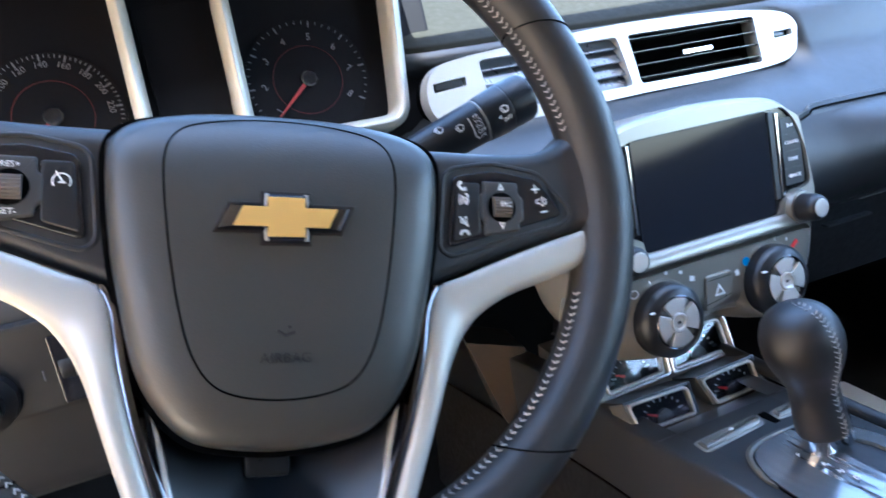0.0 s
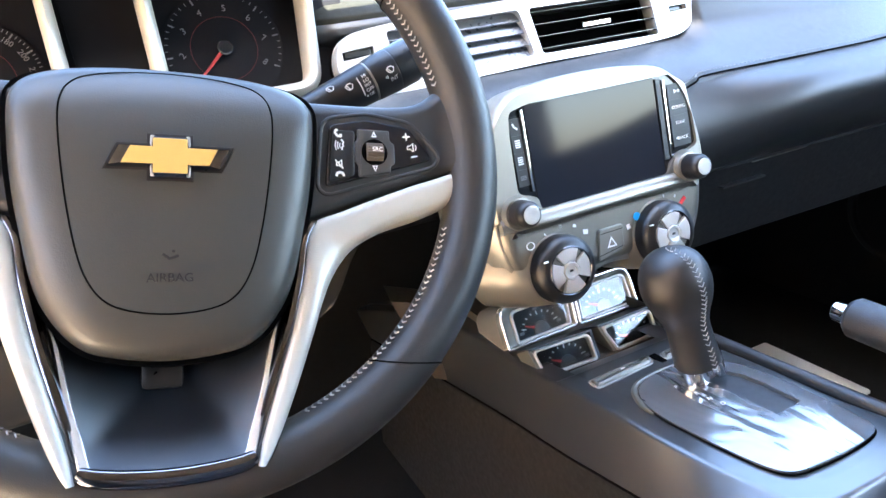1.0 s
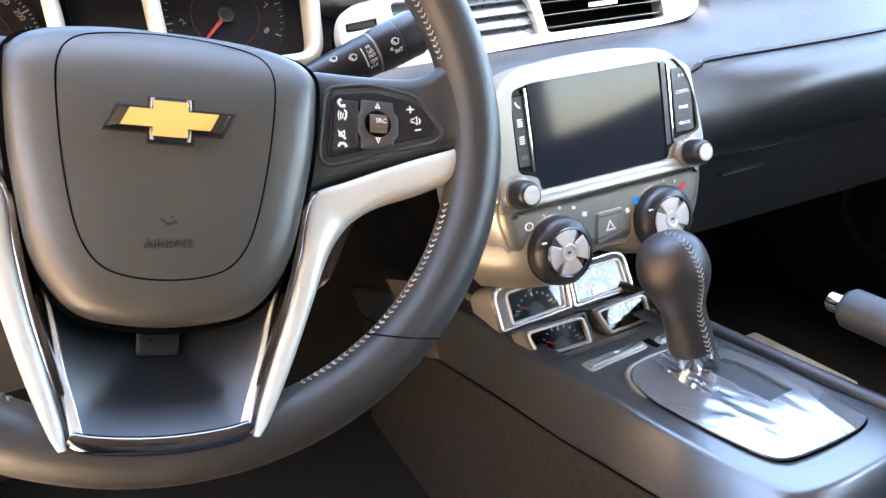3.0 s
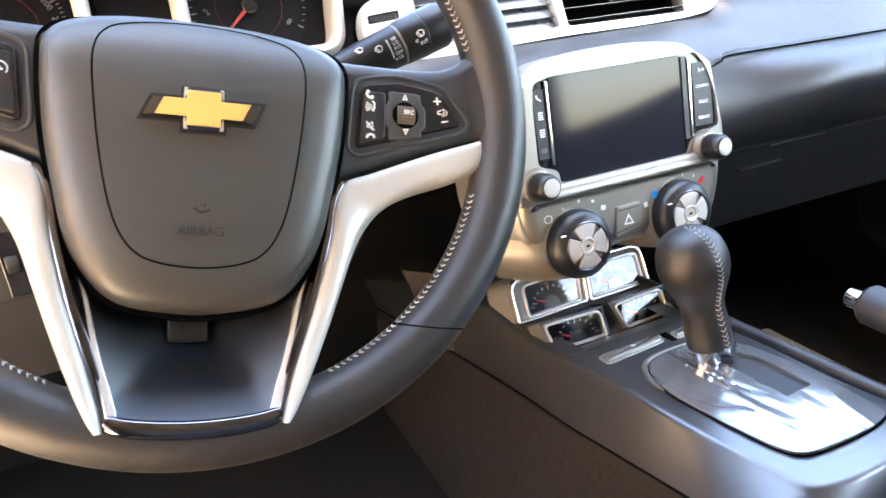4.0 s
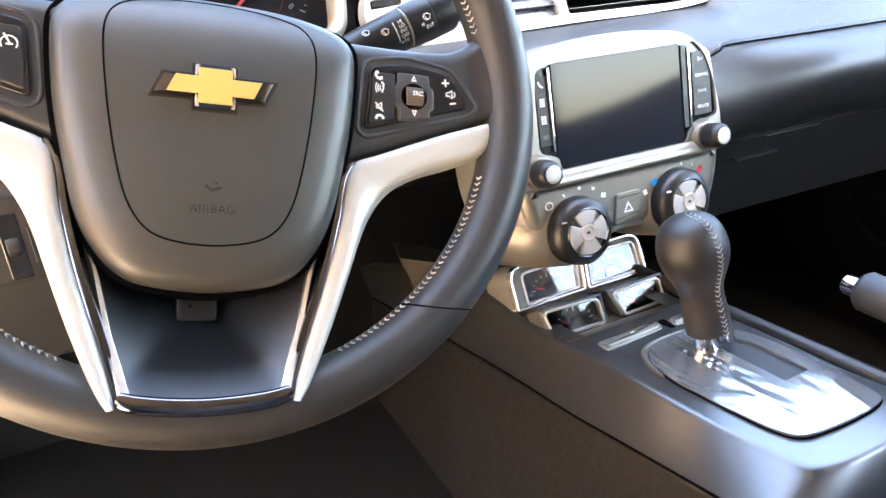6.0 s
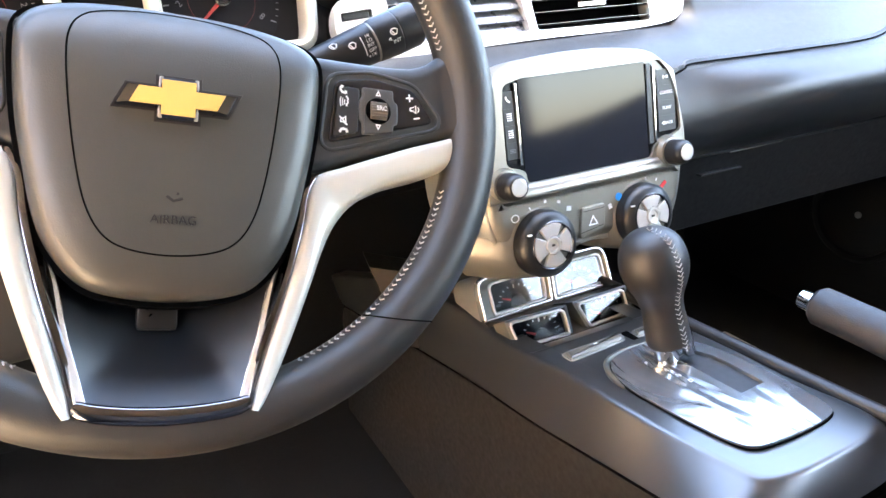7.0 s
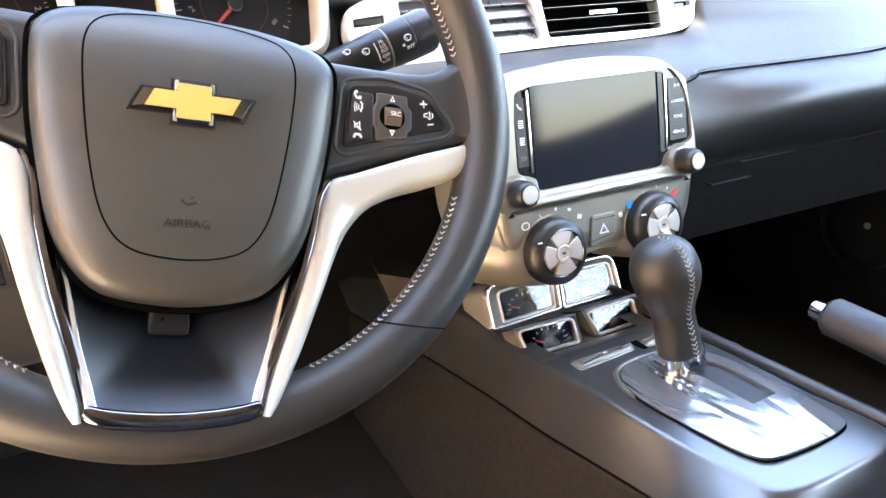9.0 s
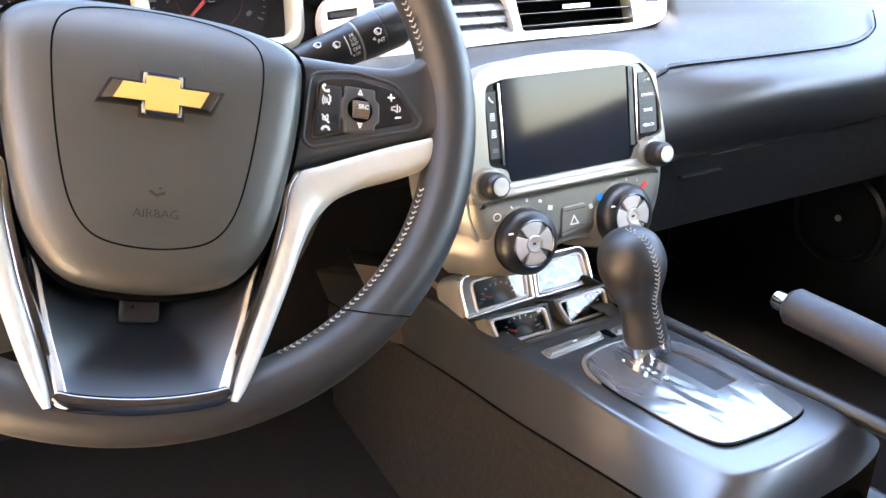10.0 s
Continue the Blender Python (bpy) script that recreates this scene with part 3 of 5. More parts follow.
def climate_dial(x, y, flare):
    m = Matrix.Translation((x, y, 0))
    d = part("climate_dial", lathe([(0.0300, -0.012), (0.0300, 0.0135), (0.0292, 0.0175), (0.0268, 0.0208), (0.0232, 0.0230), (0.0212, 0.0236), (0.0202, 0.0226), (0.0198, 0.0205), (0.0005, 0.0205)], 48, m), PLASTIC, stack, "black climate dial", smooth=35)
    rings = []
    for r, z, f in ((0.0440, -0.040, 0.70), (0.0420, -0.022, 0.52), (0.0385, -0.006, 0.30), (0.0348, 0.0020, 0.14), (0.0324, 0.0058, 0.03), (0.0314, 0.0070, 0.0), (0.0302, 0.0062, 0.0)):
        rings.append([(x + f * flare + r * math.cos(a), max(y + f * 0.006 + r * 0.98 * math.sin(a), -0.1235 + 0.003 * f), z) for a in (2 * math.pi * j / 48 for j in range(48))])
    part("dial_pod", loops(rings), SATIN, d, "flared satin pod round the dial", smooth=60)
    part("dial_ring", frame_ring([(x + 0.0211 * math.cos(a), y + 0.0211 * math.sin(a)) for a in (2 * math.pi * j / 48 for j in range(48))], 0.0010, 0.020, 0.0241, 0.0004), DARKCHROME, d)
    part("dial_pointer", block(x - 0.0245, x - 0.0205, y + 0.0125, y + 0.0137, 0.0215, 0.0236, 0.0003), WHITE, d)
    for i in range(4):
        a0 = radians(90 * i + 4)
        tip, waist = 0.0196, 0.0085
        o = [(waist * math.cos(a0 + w), waist * math.sin(a0 + w)) for w in (-0.74, 0.0, 0.74)]
        o += [(tip * math.cos(a0 + w), tip * math.sin(a0 + w)) for w in (0.60, 0.30, 0.0, -0.30, -0.60)]
        bm = slab([Vector(p) for p in o], 0.0200, 0.0240, 0.0008)
        bm.transform(m)
        part("dial_key", bm, DIALKEY, d, "pale silver dial key")
        b0 = a0 + math.pi / 4
        q = [(r * math.cos(b0 + w), r * math.sin(b0 + w)) for r, w in ((0.0105, -0.06), (0.0188, -0.13), (0.0194, 0.0), (0.0188, 0.13), (0.0105, 0.06))]
        bm = slab([Vector(p) for p in q], 0.0195, 0.0215, 0.0004)
        bm.transform(m)
        part("dial_web", bm, SATIN, d, "smoked glossy web between the keys")
    part("dial_centre", lathe([(0.0078, 0.0200), (0.0078, 0.0242), (0.0070, 0.0250), (0.0052, 0.0246), (0.0046, 0.0236), (0.0005, 0.0234)], 32, m), DIALKEY, d)
    part("dial_symbol", block(x - 0.0016, x + 0.0016, y - 0.0010, y + 0.0010, 0.0232, 0.0240, 0), ROCKER, d)


climate_dial(-0.0618, -0.0938, -0.034)
climate_dial(0.0520, -0.0905, -0.012)
hz = part("hazard_button", slab(rounded([(-0.0171, -0.0712), (0.0101, -0.0712), (0.0074, -0.0940), (-0.0215, -0.1000)], 0.0035), -0.004, 0.0084, 0.0014), SATIN, stack, "grey hazard light button")
part("hazard_line", sweep([(-0.0160, -0.0752, 0.0082), (0.0086, -0.0752, 0.0082)], 0.0004, 0.0004, 6), GAP, hz)
part("hazard_line", sweep([(-0.0200, -0.0945, 0.0082), (0.0066, -0.0908, 0.0082)], 0.0004, 0.0004, 6), GAP, hz)
part("hazard_mark", frame_ring([Vector((-0.0110, -0.0892)), Vector((0.0002, -0.0892)), Vector((-0.0054, -0.0796))], 0.0013, 0.0080, 0.0088, 0.0001), WHITE, hz)
part("cold_mark", lathe([(0.0038, 0), (0.0038, 0.0006), (0.0005, 0.0006)], 20, Matrix.Translation((0.0273, -0.0693, 0.0064))), BLUE, stack)
bm = block(-0.0052, 0.0052, -0.0018, 0.0018, 0, 0.0006, 0)
bm.transform(Matrix.Translation((0.0817, -0.0681, 0.0062)) @ Matrix.Rotation(radians(38), 4, "Z"))
part("hot_mark", bm, RED, stack)
for x, y, w, h, turn in ((-0.0710, -0.0615, 0.0006, 0.0018, 35), (-0.0545, -0.0581, 0.0016, 0.0018, 0), (-0.0402, -0.0612, 0.0020, 0.0018, -20), (-0.0298, -0.0692, 0.0032, 0.0028, -10), (0.0167, -0.0764, 0.0026, 0.0030, 15), (0.0442, -0.0616, 0.0006, 0.0018, 30), (0.0611, -0.0580, 0.0006, 0.0018, 0), (0.0743, -0.0613, 0.0006, 0.0018, -30)):
    bm = block(-w * 0.75, w * 0.75, -h * 0.75, h * 0.75, 0, 0.0006, 0)
    bm.transform(Matrix.Translation((x, y, 0.0060)) @ Matrix.Rotation(radians(turn), 4, "Z"))
    part("climate_mark", bm, WHITE, stack)
part("fan_mark", frame_ring([Vector((-0.0868 + 0.0042 * math.cos(t), -0.0675 + 0.0036 * math.sin(t))) for t in (2 * math.pi * j / 24 for j in range(24))], 0.0009, 0.0054, 0.0068, 0.0001), WHITE, stack)

# ---- centre console ----
console = thing("centre_console", Matrix(), "grey plastic centre console with rounded rear end", "console")
# half width of the top edge and of the side crease, from the front to the rear end
# rows of: y, half width of the top edge to the left and to the right, the same of the crease, height of the crease
FLANK = [(0.88, 0.115, 0.115, 0.100, 0.107, 0.42), (0.65, 0.108, 0.112, 0.0986, 0.104, 0.4677), (0.59, 0.103, 0.108, 0.0986, 0.104, 0.480), (0.52, 0.0915, 0.090, 0.0986, 0.104, 0.494), (0.455, 0.0875, 0.068, 0.0986, 0.103, 0.506),
         (0.41, 0.0850, 0.0640, 0.0986, 0.102, 0.513), (0.37, 0.0815, 0.0640, 0.0986, 0.102, 0.520), (0.34, 0.0800, 0.0640, 0.0986, 0.102, 0.5265), (0.30, 0.0780, 0.0645, 0.0986, 0.102, 0.535),
         (0.25, 0.0708, 0.0670, 0.0980, 0.102, 0.545), (0.212, 0.0625, 0.0735, 0.0975, 0.101, 0.553), (0.190, 0.0575, 0.0740, 0.096, 0.100, 0.556), (0.180, 0.049, 0.0660, 0.085, 0.088, 0.555),
         (0.175, 0.028, 0.048, 0.052, 0.052, 0.551), (0.174, 0.0, 0.0, 0.0, 0.0, 0.550)]
TOPZ = lambda y: float(np.interp(y, [0.29, 0.33, 0.37, 0.41, 0.45, 0.51, 0.59, 0.65, 0.89], [0.577, 0.5755, 0.5715, 0.567, 0.562, 0.564, 0.563, 0.552, 0.47]))


def flank_ring(f, inn, dz):
    """A line along the console's flank: f 0 at the top edge, 1 at the crease."""
    right, left = [], []
    for y, wl, wr, cl, cr, cz in FLANK:
        rear = max(0, (0.225 - y) / 0.07)
        z = TOPZ(y) * (1 - f) + cz * f + dz
        for sg, w, wc, side in ((1, wr, cr, right), (-1, wl, cl, left)):
            ww = w + (wc - w) * f - min(inn, 0.6 * w)
            side.append((CX + sg * ww, y - rear * (0.022 * f - inn), z))
    return spline(right + left[-2::-1], 6, closed=False)


rings = [flank_ring(0, 0.024, 0.0014), flank_ring(0, 0.006, 0.0013), flank_ring(0, 0.0026, 0.0008), flank_ring(0, 0.0008, -0.0002), flank_ring(0.03, 0.0, -0.0008), flank_ring(0.08, -0.0002, -0.0008), flank_ring(0.2, -0.0006, -0.0006), flank_ring(0.45, -0.0010, -0.0004), flank_ring(0.75, -0.0006, 0.0), flank_ring(1.0, 0.0, 0.0), flank_ring(1.0, 0.004, -0.001)]
part("console_flank", loops(rings, (False, False), closed=False), CONSOLE, console, "satin dark grey console flank with rounded edge", smooth=60)
inner = [p for p in rings[0] if p[1] <= 0.4102]
part("console_top", loops([[(x, y, z - 0.012) for x, y, z in inner], inner], (False, True)), CONSOLE, console, "satin dark grey console top", smooth=50)
crease = flank_ring(1.0, -0.0004, -0.0012)
part("console_seam", sweep(crease[len(crease) // 2:], 0.0011, 0.0011, 6), GAP, console, "dark seam under the console flank")
part("front_deck", loops([[(x, y, z) for y, z in ((0.436, 0.49), (0.436, 0.5520), (0.445, 0.5525), (0.470, 0.562), (0.500, 0.570), (0.535, 0.574), (0.60, 0.576), (0.60, 0.49))] for x in (CX - 0.078, CX, CX + 0.078)]), KNEE, console, "brown-grey deck between the gauges", smooth=30)
part("top_front", loops([[(CX + x, y, z) for x in (-0.081 + k, -0.03, 0.03, 0.062 - k)] for y, z, k in ((0.4085, 0.5690, 0.0), (0.418, 0.5660, 0.0), (0.4285, 0.5600, 0.0), (0.4375, 0.5535, 0.002), (0.440, 0.545, 0.002))], (False, False), closed=False), CONSOLE, console, "console top sloping down to the gauges", smooth=60)
for s in (-1, 1):
    rows = []
    for y, wc, cz in spline([(y, cr if s > 0 else cl, cz) for y, wl, wr, cl, cr, cz in FLANK[:-2]], 3, closed=False):
        rows.append([(CX + s * (wc + o), y - 0.022 * max(0, (0.225 - y) / 0.07), z) for z, o in ((cz - 0.001, -0.006), (cz - 0.002, -0.001), (cz - 0.006, 0.001), (0.40, 0.004), (0.23, 0.010))])
    part("console_side", loops(rows, (False, False), closed=False), SIDE, console, "dark brown-grey console side below the seam", smooth=60)
part("console_rail", sweep([(0.4229, 0.493, 0.570), (0.4250, 0.38, 0.5725), (0.4285, 0.30, 0.5745), (0.4340, 0.22, 0.576), (0.441, 0.16, 0.5755), (0.452, 0.06, 0.575)], 0.0060, 0.0068, 12), LEATHER, console, "black rounded edge rail")
part("rear_tray", block(CX - 0.10, CX + 0.12, -0.45, 0.185, 0.40, 0.50, 0.01), PLASTIC, console)
knee = loops([[(0.2018, 0.614, 0.5955), (0.2680, 0.614, 0.5700), (0.2830, 0.614, 0.5120), (0.2680, 0.614, 0.470), (0.2400, 0.614, 0.485)], [(0.212, 0.66, 0.5955), (0.270, 0.66, 0.572), (0.285, 0.66, 0.512), (0.270, 0.66, 0.470), (0.245, 0.66, 0.485)]])
part("knee_panel", knee, KNEE, console, "trim panel beside the footwell", smooth=0)

# shift plate
PO = spline([(0.3005, 0.330), (0.312, 0.346), (0.330, 0.3515), (0.354, 0.3520), (0.380, 0.346), (0.396, 0.328), (0.404, 0.305), (0.4085, 0.27), (0.4095, 0.235), (0.407, 0.211), (0.396, 0.2035), (0.370, 0.2015), (0.344, 0.2025), (0.322, 0.2065), (0.312, 0.220), (0.305, 0.249), (0.3005, 0.277), (0.2975, 0.303)], 5)
plate_c = Vector((0.3535, 0.277))
SP = [Vector((p.x - plate_c.x, p.y - plate_c.y)) for p in PO]
shift = thing("gear_selector", Matrix.Translation((plate_c.x, plate_c.y, 0.5764)), "automatic gear selector with black leather knob and glossy plate", "gear lever")
part("plate_gap", frame_ring([p * 1.012 for p in SP], 0.0010, -0.010, 0.0034, 0.0004), GAP, shift, "dark line round the plate")
arc = [(x - plate_c.x, y - plate_c.y) for x, y in ((0.2960, 0.312), (0.2985, 0.328), (0.3045, 0.343), (0.313, 0.352), (0.328, 0.3565), (0.346, 0.3575), (0.364, 0.3565))]
part("plate_ridge", sweep([(p.x, p.y, 0.0012) for p in spline([(x, y, 0) for x, y in arc], 5, closed=False)], lambda f: 0.0027 * min(1, 0.15 + 6 * f * (1 - f)), 0.0026, 10), SATIN, shift, "satin raised front edge", smooth=60)
WIN = rounded([(x - plate_c.x, y - plate_c.y) for x, y in ((0.3590, 0.322), (0.3640, 0.2555), (0.3925, 0.2575), (0.3915, 0.292), (0.3885, 0.310), (0.3800, 0.324))], 0.002)
bm = plate_with_holes(SP, [WIN], -0.006, 0.0044)
bmesh.ops.subdivide_edges(bm, edges=[e for e in bm.edges if e.calc_length() > 0.012 and all(v.co.z > 0 for v in e.verts)], cuts=3, use_grid_fill=True)
for v in bm.verts:
    if v.co.z > 0:
        v.co.z += 0.0015 - 0.0015 * min(1.2, (v.co.x / 0.055) ** 2)
part("plate", bm, FILM, shift, "glossy plate under wrinkled clear film")
part("slot_cover", slab(inset(WIN, -0.002), -0.007, 0.0023, 0.0003), SLOTGREY, shift, "grey sliding slot cover")
for t, x, y in (("P", 0.333, 0.3265), ("R", 0.339, 0.3100), ("N", 0.3415, 0.2990), ("D", 0.3445, 0.2885)):
    part("gear_letter", letters(t, 0.0056, Matrix.Translation((x - plate_c.x, y - plate_c.y, 0.0061 - 0.0015 * ((x - plate_c.x) / 0.055) ** 2)) @ Matrix.Rotation(radians(-12), 4, "Z")), WHITE, shift)
base, top = Vector((0.3600 - plate_c.x, 0.3220 - plate_c.y, -0.002)), Vector((0.3435 - plate_c.x, 0.3375 - plate_c.y, 0.089))
axis = (top - base).normalized()
prof = [(0.0180, 0.023), (0.0186, 0.026), (0.0184, 0.035), (0.0176, 0.050), (0.0178, 0.060), (0.0202, 0.069), (0.0252, 0.081), (0.0280, 0.093), (0.0272, 0.105), (0.0230, 0.116), (0.0155, 0.123), (0.007, 0.126), (0.0005, 0.1265)]
m_ax = Matrix.Translation(base) @ Vector((0, 0, 1)).rotation_difference(axis).to_matrix().to_4x4()
fine = spline([(r, z, 0) for r, z in prof], 6, closed=False)
kn = part("knob", lathe([(0.0005, 0.023)] + [(p.x, p.y) for p in fine], 72, m_ax), LEATHER, shift, "black leather shift knob", smooth=60)
bms = []
last = None
az = radians(-88)
for p in fine:
    if last is None or (p - last).length > 0.0034:
        last = p
        for sg in (-1, 1):
            a1 = az + sg * 0.0028 / max(0.006, p.x)
            q0 = Vector(((p.x + 0.0004) * math.cos(az), (p.x + 0.0004) * math.sin(az), p.y - 0.0012))
            q1 = Vector(((p.x + 0.0005) * math.cos(a1), (p.x + 0.0005) * math.sin(a1), p.y + 0.0012))
            bms.append(sweep([q0, q1], 0.0004, 0.0004, 5))
bm = merged(bms)
bm.transform(m_ax)
tagged(part("stitching", bm, THREAD, kn), kind="stuff")
part("collar", lathe([(0.0090, 0.004), (0.0100, 0.008), (0.0096, 0.020), (0.0125, 0.0260), (0.0005, 0.0260)], 24, m_ax @ Matrix.Translation((-0.005, 0.001, 0.001))), CHROME, shift, "chrome collar")
part("release_button", lathe([(0.005, 0.006), (0.0055, 0.008), (0.005, 0.030), (0.0035, 0.032), (0.0005, 0.032)], 16, m_ax @ Matrix.Translation((0.014, -0.006, 0))), CHROME, shift, "chrome release button")

# button strip ahead of the plate
def console_switch(outline, label):
    """A low switch bar that slopes with the console's top: a cap in a thin bright border."""
    m = Matrix.Translation((0, 0.38, 0.5700)) @ pose(0, 0, 0, -5, 0, 0) @ Matrix.Translation((0, -0.38, 0))
    st = thing("console_switch", m, label, "switch")
    o = rounded(outline, 0.004, 4)
    part("switch_border", slab([Vector(p) for p in inset(o, -0.0012)], -0.002, 0.0028, 0.0008), BEZEL, st, "thin bright border")
    cap = [Vector(p) for p in inset(o, 0.0006)]
    part("switch_cap", slab(cap, 0.0, 0.0050, 0.0035, 5), SATIN, st, smooth=60)
    return st


sw = console_switch([(0.2925, 0.3895), (0.2915, 0.3740), (0.3560, 0.3790), (0.3610, 0.3915)], "silver switch bar on the console")
part("switch_mark", block(0.3245, 0.3285, 0.3830, 0.3855, 0.0046, 0.0053, 0), WHITE, sw)
console_switch([(0.3725, 0.3880), (0.3690, 0.3760), (0.4000, 0.3770), (0.4060, 0.3895)], "short silver switch bar on the console")
part("switch_gap", block(0.3615, 0.3690, 0.371, 0.391, 0.5605, 0.5725, 0.001), GAP, console, "dark gap between the two switch bars")


# ---- auxiliary gauges ----
def aux_gauge(y, z, top, bottom, h, rear, lean):
    """A small gauge: top and bottom give its left and right edge; a rear gauge has an outer chrome hood rim."""
    mid = (top[0] + top[1]) / 2
    top, bottom = [v - mid for v in top], [v - mid for v in bottom]
    m = Matrix.Translation((CX + mid, y, z)) @ pose(0, 0, 0, 90 - 25, 0, 0) @ Matrix.Rotation(radians(lean), 4, "Z")
    g = thing("auxiliary_gauge", m, "small console gauge in a chrome frame" + (" under a chrome-edged hood" if rear else ""), "gauge", group="console gauges")
    corner = [(bottom[0], -h / 2), (bottom[1], -h / 2), (top[1], h / 2), (top[0], h / 2)]
    o = rounded(corner, [0.004, 0.003, 0.007, 0.007])
    part("housing", loops([[(p.x, p.y, -0.04) for p in o], [(p.x, p.y, -0.0055) for p in o]]), PLASTIC, g)
    part("frame", frame_ring(inset(o, -0.0012), 0.0030, -0.004, 0.0022, 0.001), DIALKEY, g, "satin chrome frame")
    if rear:
        side = -1 if mid < 0 else 1
        wl, wr = (0.0145, 0.006) if side < 0 else (0.006, 0.0060)
        oo = rounded([(bottom[0] - wl, -h / 2 - 0.0035), (bottom[1] + wr, -h / 2 - 0.0035), (top[1] + wr, h / 2 + 0.0085), (top[0] - wl, h / 2 + 0.0085)], [0.004, 0.004, 0.016, 0.016], 6)
        part("hood_rim", frame_ring(oo, 0.0027, -0.006, 0.0050, 0.001), POLISHED, g, "outer chrome hood rim")
        inner = inset(oo, 0.0024)
        seat = inset(rounded(corner, [0.004, 0.003, 0.007, 0.007], 6), -0.0008)
        part("hood_wall", loops([[(*p[:2], 0.0036) for p in inner], [(*(p * 0.5 + q * 0.5), 0.0012) for p, q in zip(inner, seat)], [(*q[:2], -0.0005) for q in seat]], (False, False)), SATIN, g, "satin bezel inside the hood", smooth=50)
        # left shell in silver, right in black: light from the left as colour
        part("hood", loops([[(p.x * 1.02, p.y, -0.05) for p in oo], [(*p[:2], -0.005) for p in oo], [(*p[:2], 0.0040) for p in inset(oo, 0.0004)]], (True, False)), BEZEL if side < 0 else PLASTIC, g, "outer shell of the hood, paler on the lit left gauge", smooth=50)
    else:
        part("hood", loops([[(top[0] - 0.004, h / 2 + 0.0012, 0.0015), (top[1] + 0.004, h / 2 + 0.0012, 0.0015), (top[1] + 0.004, h / 2 + 0.0032, 0.0010), (top[0] - 0.004, h / 2 + 0.0032, 0.0010)], [(top[0] - 0.006, h / 2 - 0.006, -0.055), (top[1] + 0.006, h / 2 - 0.006, -0.055), (top[1] + 0.006, h / 2 + 0.002, -0.055), (top[0] - 0.006, h / 2 + 0.002, -0.055)]]), PLASTIC, g, "dark gauge hood", smooth=0)
        # left cheek pale as if lit, right cheek dark as if shaded
        for k, sg, cheek in ((0, -1, SATIN), (1, 1, PLASTIC)):
            t, b = top[k], bottom[k]
            part("hood_cheek", loops([[(t + sg * 0.0045, h / 2 + 0.0026, 0.0006), (t + sg * 0.0012, h / 2 + 0.0028, 0.0012), (b + sg * 0.0014, -h / 2, 0.0012), (b + sg * 0.0045, -h / 2, 0.0)], [(t + sg * 0.006, h / 2, -0.02), (t, h / 2, -0.02), (b, -h / 2, -0.02), (b + sg * 0.006, -h / 2, -0.02)]]), cheek, g, "cheek beside the glass", smooth=30)
    part("face", slab(inset(o, 0.002), -0.0052, -0.0042, 0.0002), DIAL, g)
    cx, cy = (bottom[0] + bottom[1]) / 2, -h * 0.30
    ticks = []
    for i in range(9):
        a = radians(165 - i * 18.75)
        bm = block(0.0150 if i % 4 == 0 else 0.0172, 0.0195, -0.0005, 0.0005, -0.0042, -0.0036, 0)
        bm.transform(Matrix.Translation((cx, cy, 0)) @ Matrix.Diagonal((1.15, 0.92, 1, 1)) @ Matrix.Rotation(a, 4, "Z"))
        ticks.append(bm)
    part("scale_marks", merged(ticks), WHITE, g)
    for bx, by in ((-0.0225, 0.001), (0.0, 0.0205), (0.0225, 0.001)):
        if abs(cy + by) < h / 2 - 0.003:
            part("numeral_bar", block(cx + bx - 0.0026, cx + bx + 0.0026, cy + by - 0.0014, cy + by + 0.0014, -0.0042, -0.0037, 0), DIMWHITE, g)
    a = radians(158)
    part("needle", sweep([(cx + 0.007 * math.cos(a), cy + 0.007 * math.sin(a), -0.0026), (cx + 0.0185 * math.cos(a), cy + 0.0185 * math.sin(a), -0.0026)], lambda f: 0.0014 - 0.0007 * f, 0.0004, 6), RED, g)
    part("needle_hub", lathe([(0.0095, -0.0042), (0.0090, -0.0020), (0.0070, -0.0014), (0.0005, -0.0014)], 24, Matrix.Translation((cx, cy - 0.002, 0))), ROCKER, g)
    gl = part("lens", slab(inset(o, 0.0016), -0.0004, 0.0001, 0.0001), GLASS, g)
    gl.visible_shadow = False
    return g


aux_gauge(0.495, 0.5850, (-0.0712, -0.0045), (-0.0722, -0.0090), 0.0320, True, 1.5)
aux_gauge(0.495, 0.5850, (0.0092, 0.0698), (0.0052, 0.0706), 0.0320, True, 0.0)
aux_gauge(0.447, 0.5662, (-0.0790, -0.0148), (-0.0722, -0.0128), 0.0255, False, -2.0)
aux_gauge(0.447, 0.5662, (0.0022, 0.0628), (0.0122, 0.0630), 0.0255, False, 1.0)

# ---- parking brake ----
brake = thing("parking_brake", Matrix.Translation((0.4734, 0.2923, 0.6199)) @ Matrix.Scale(1.06, 4), "grey leather parking brake lever with a chrome button", "parking brake")
part("grip", sweep([(0, -0.014, 0), (0, -0.018, 0), (0.0008, -0.06, -0.0015), (0.002, -0.14, -0.007), (0.004, -0.26, -0.017)], lambda f: 0.0125 + 0.0032 * min(1, f * 4), lambda f: 0.0130 + 0.0030 * min(1, f * 4), 20), GREYGRIP, brake, smooth=60)
part("button", lathe([(0.0005, 0.0), (0.007, 0.0005), (0.008, 0.002), (0.008, 0.016)], 20, Matrix.Rotation(radians(90), 4, "X")), CHROME, brake, "chrome release button")
part("lever_arm", block(-0.008, 0.014, -0.34, -0.22, -0.12, 0.004, 0.004), PLASTIC, brake)

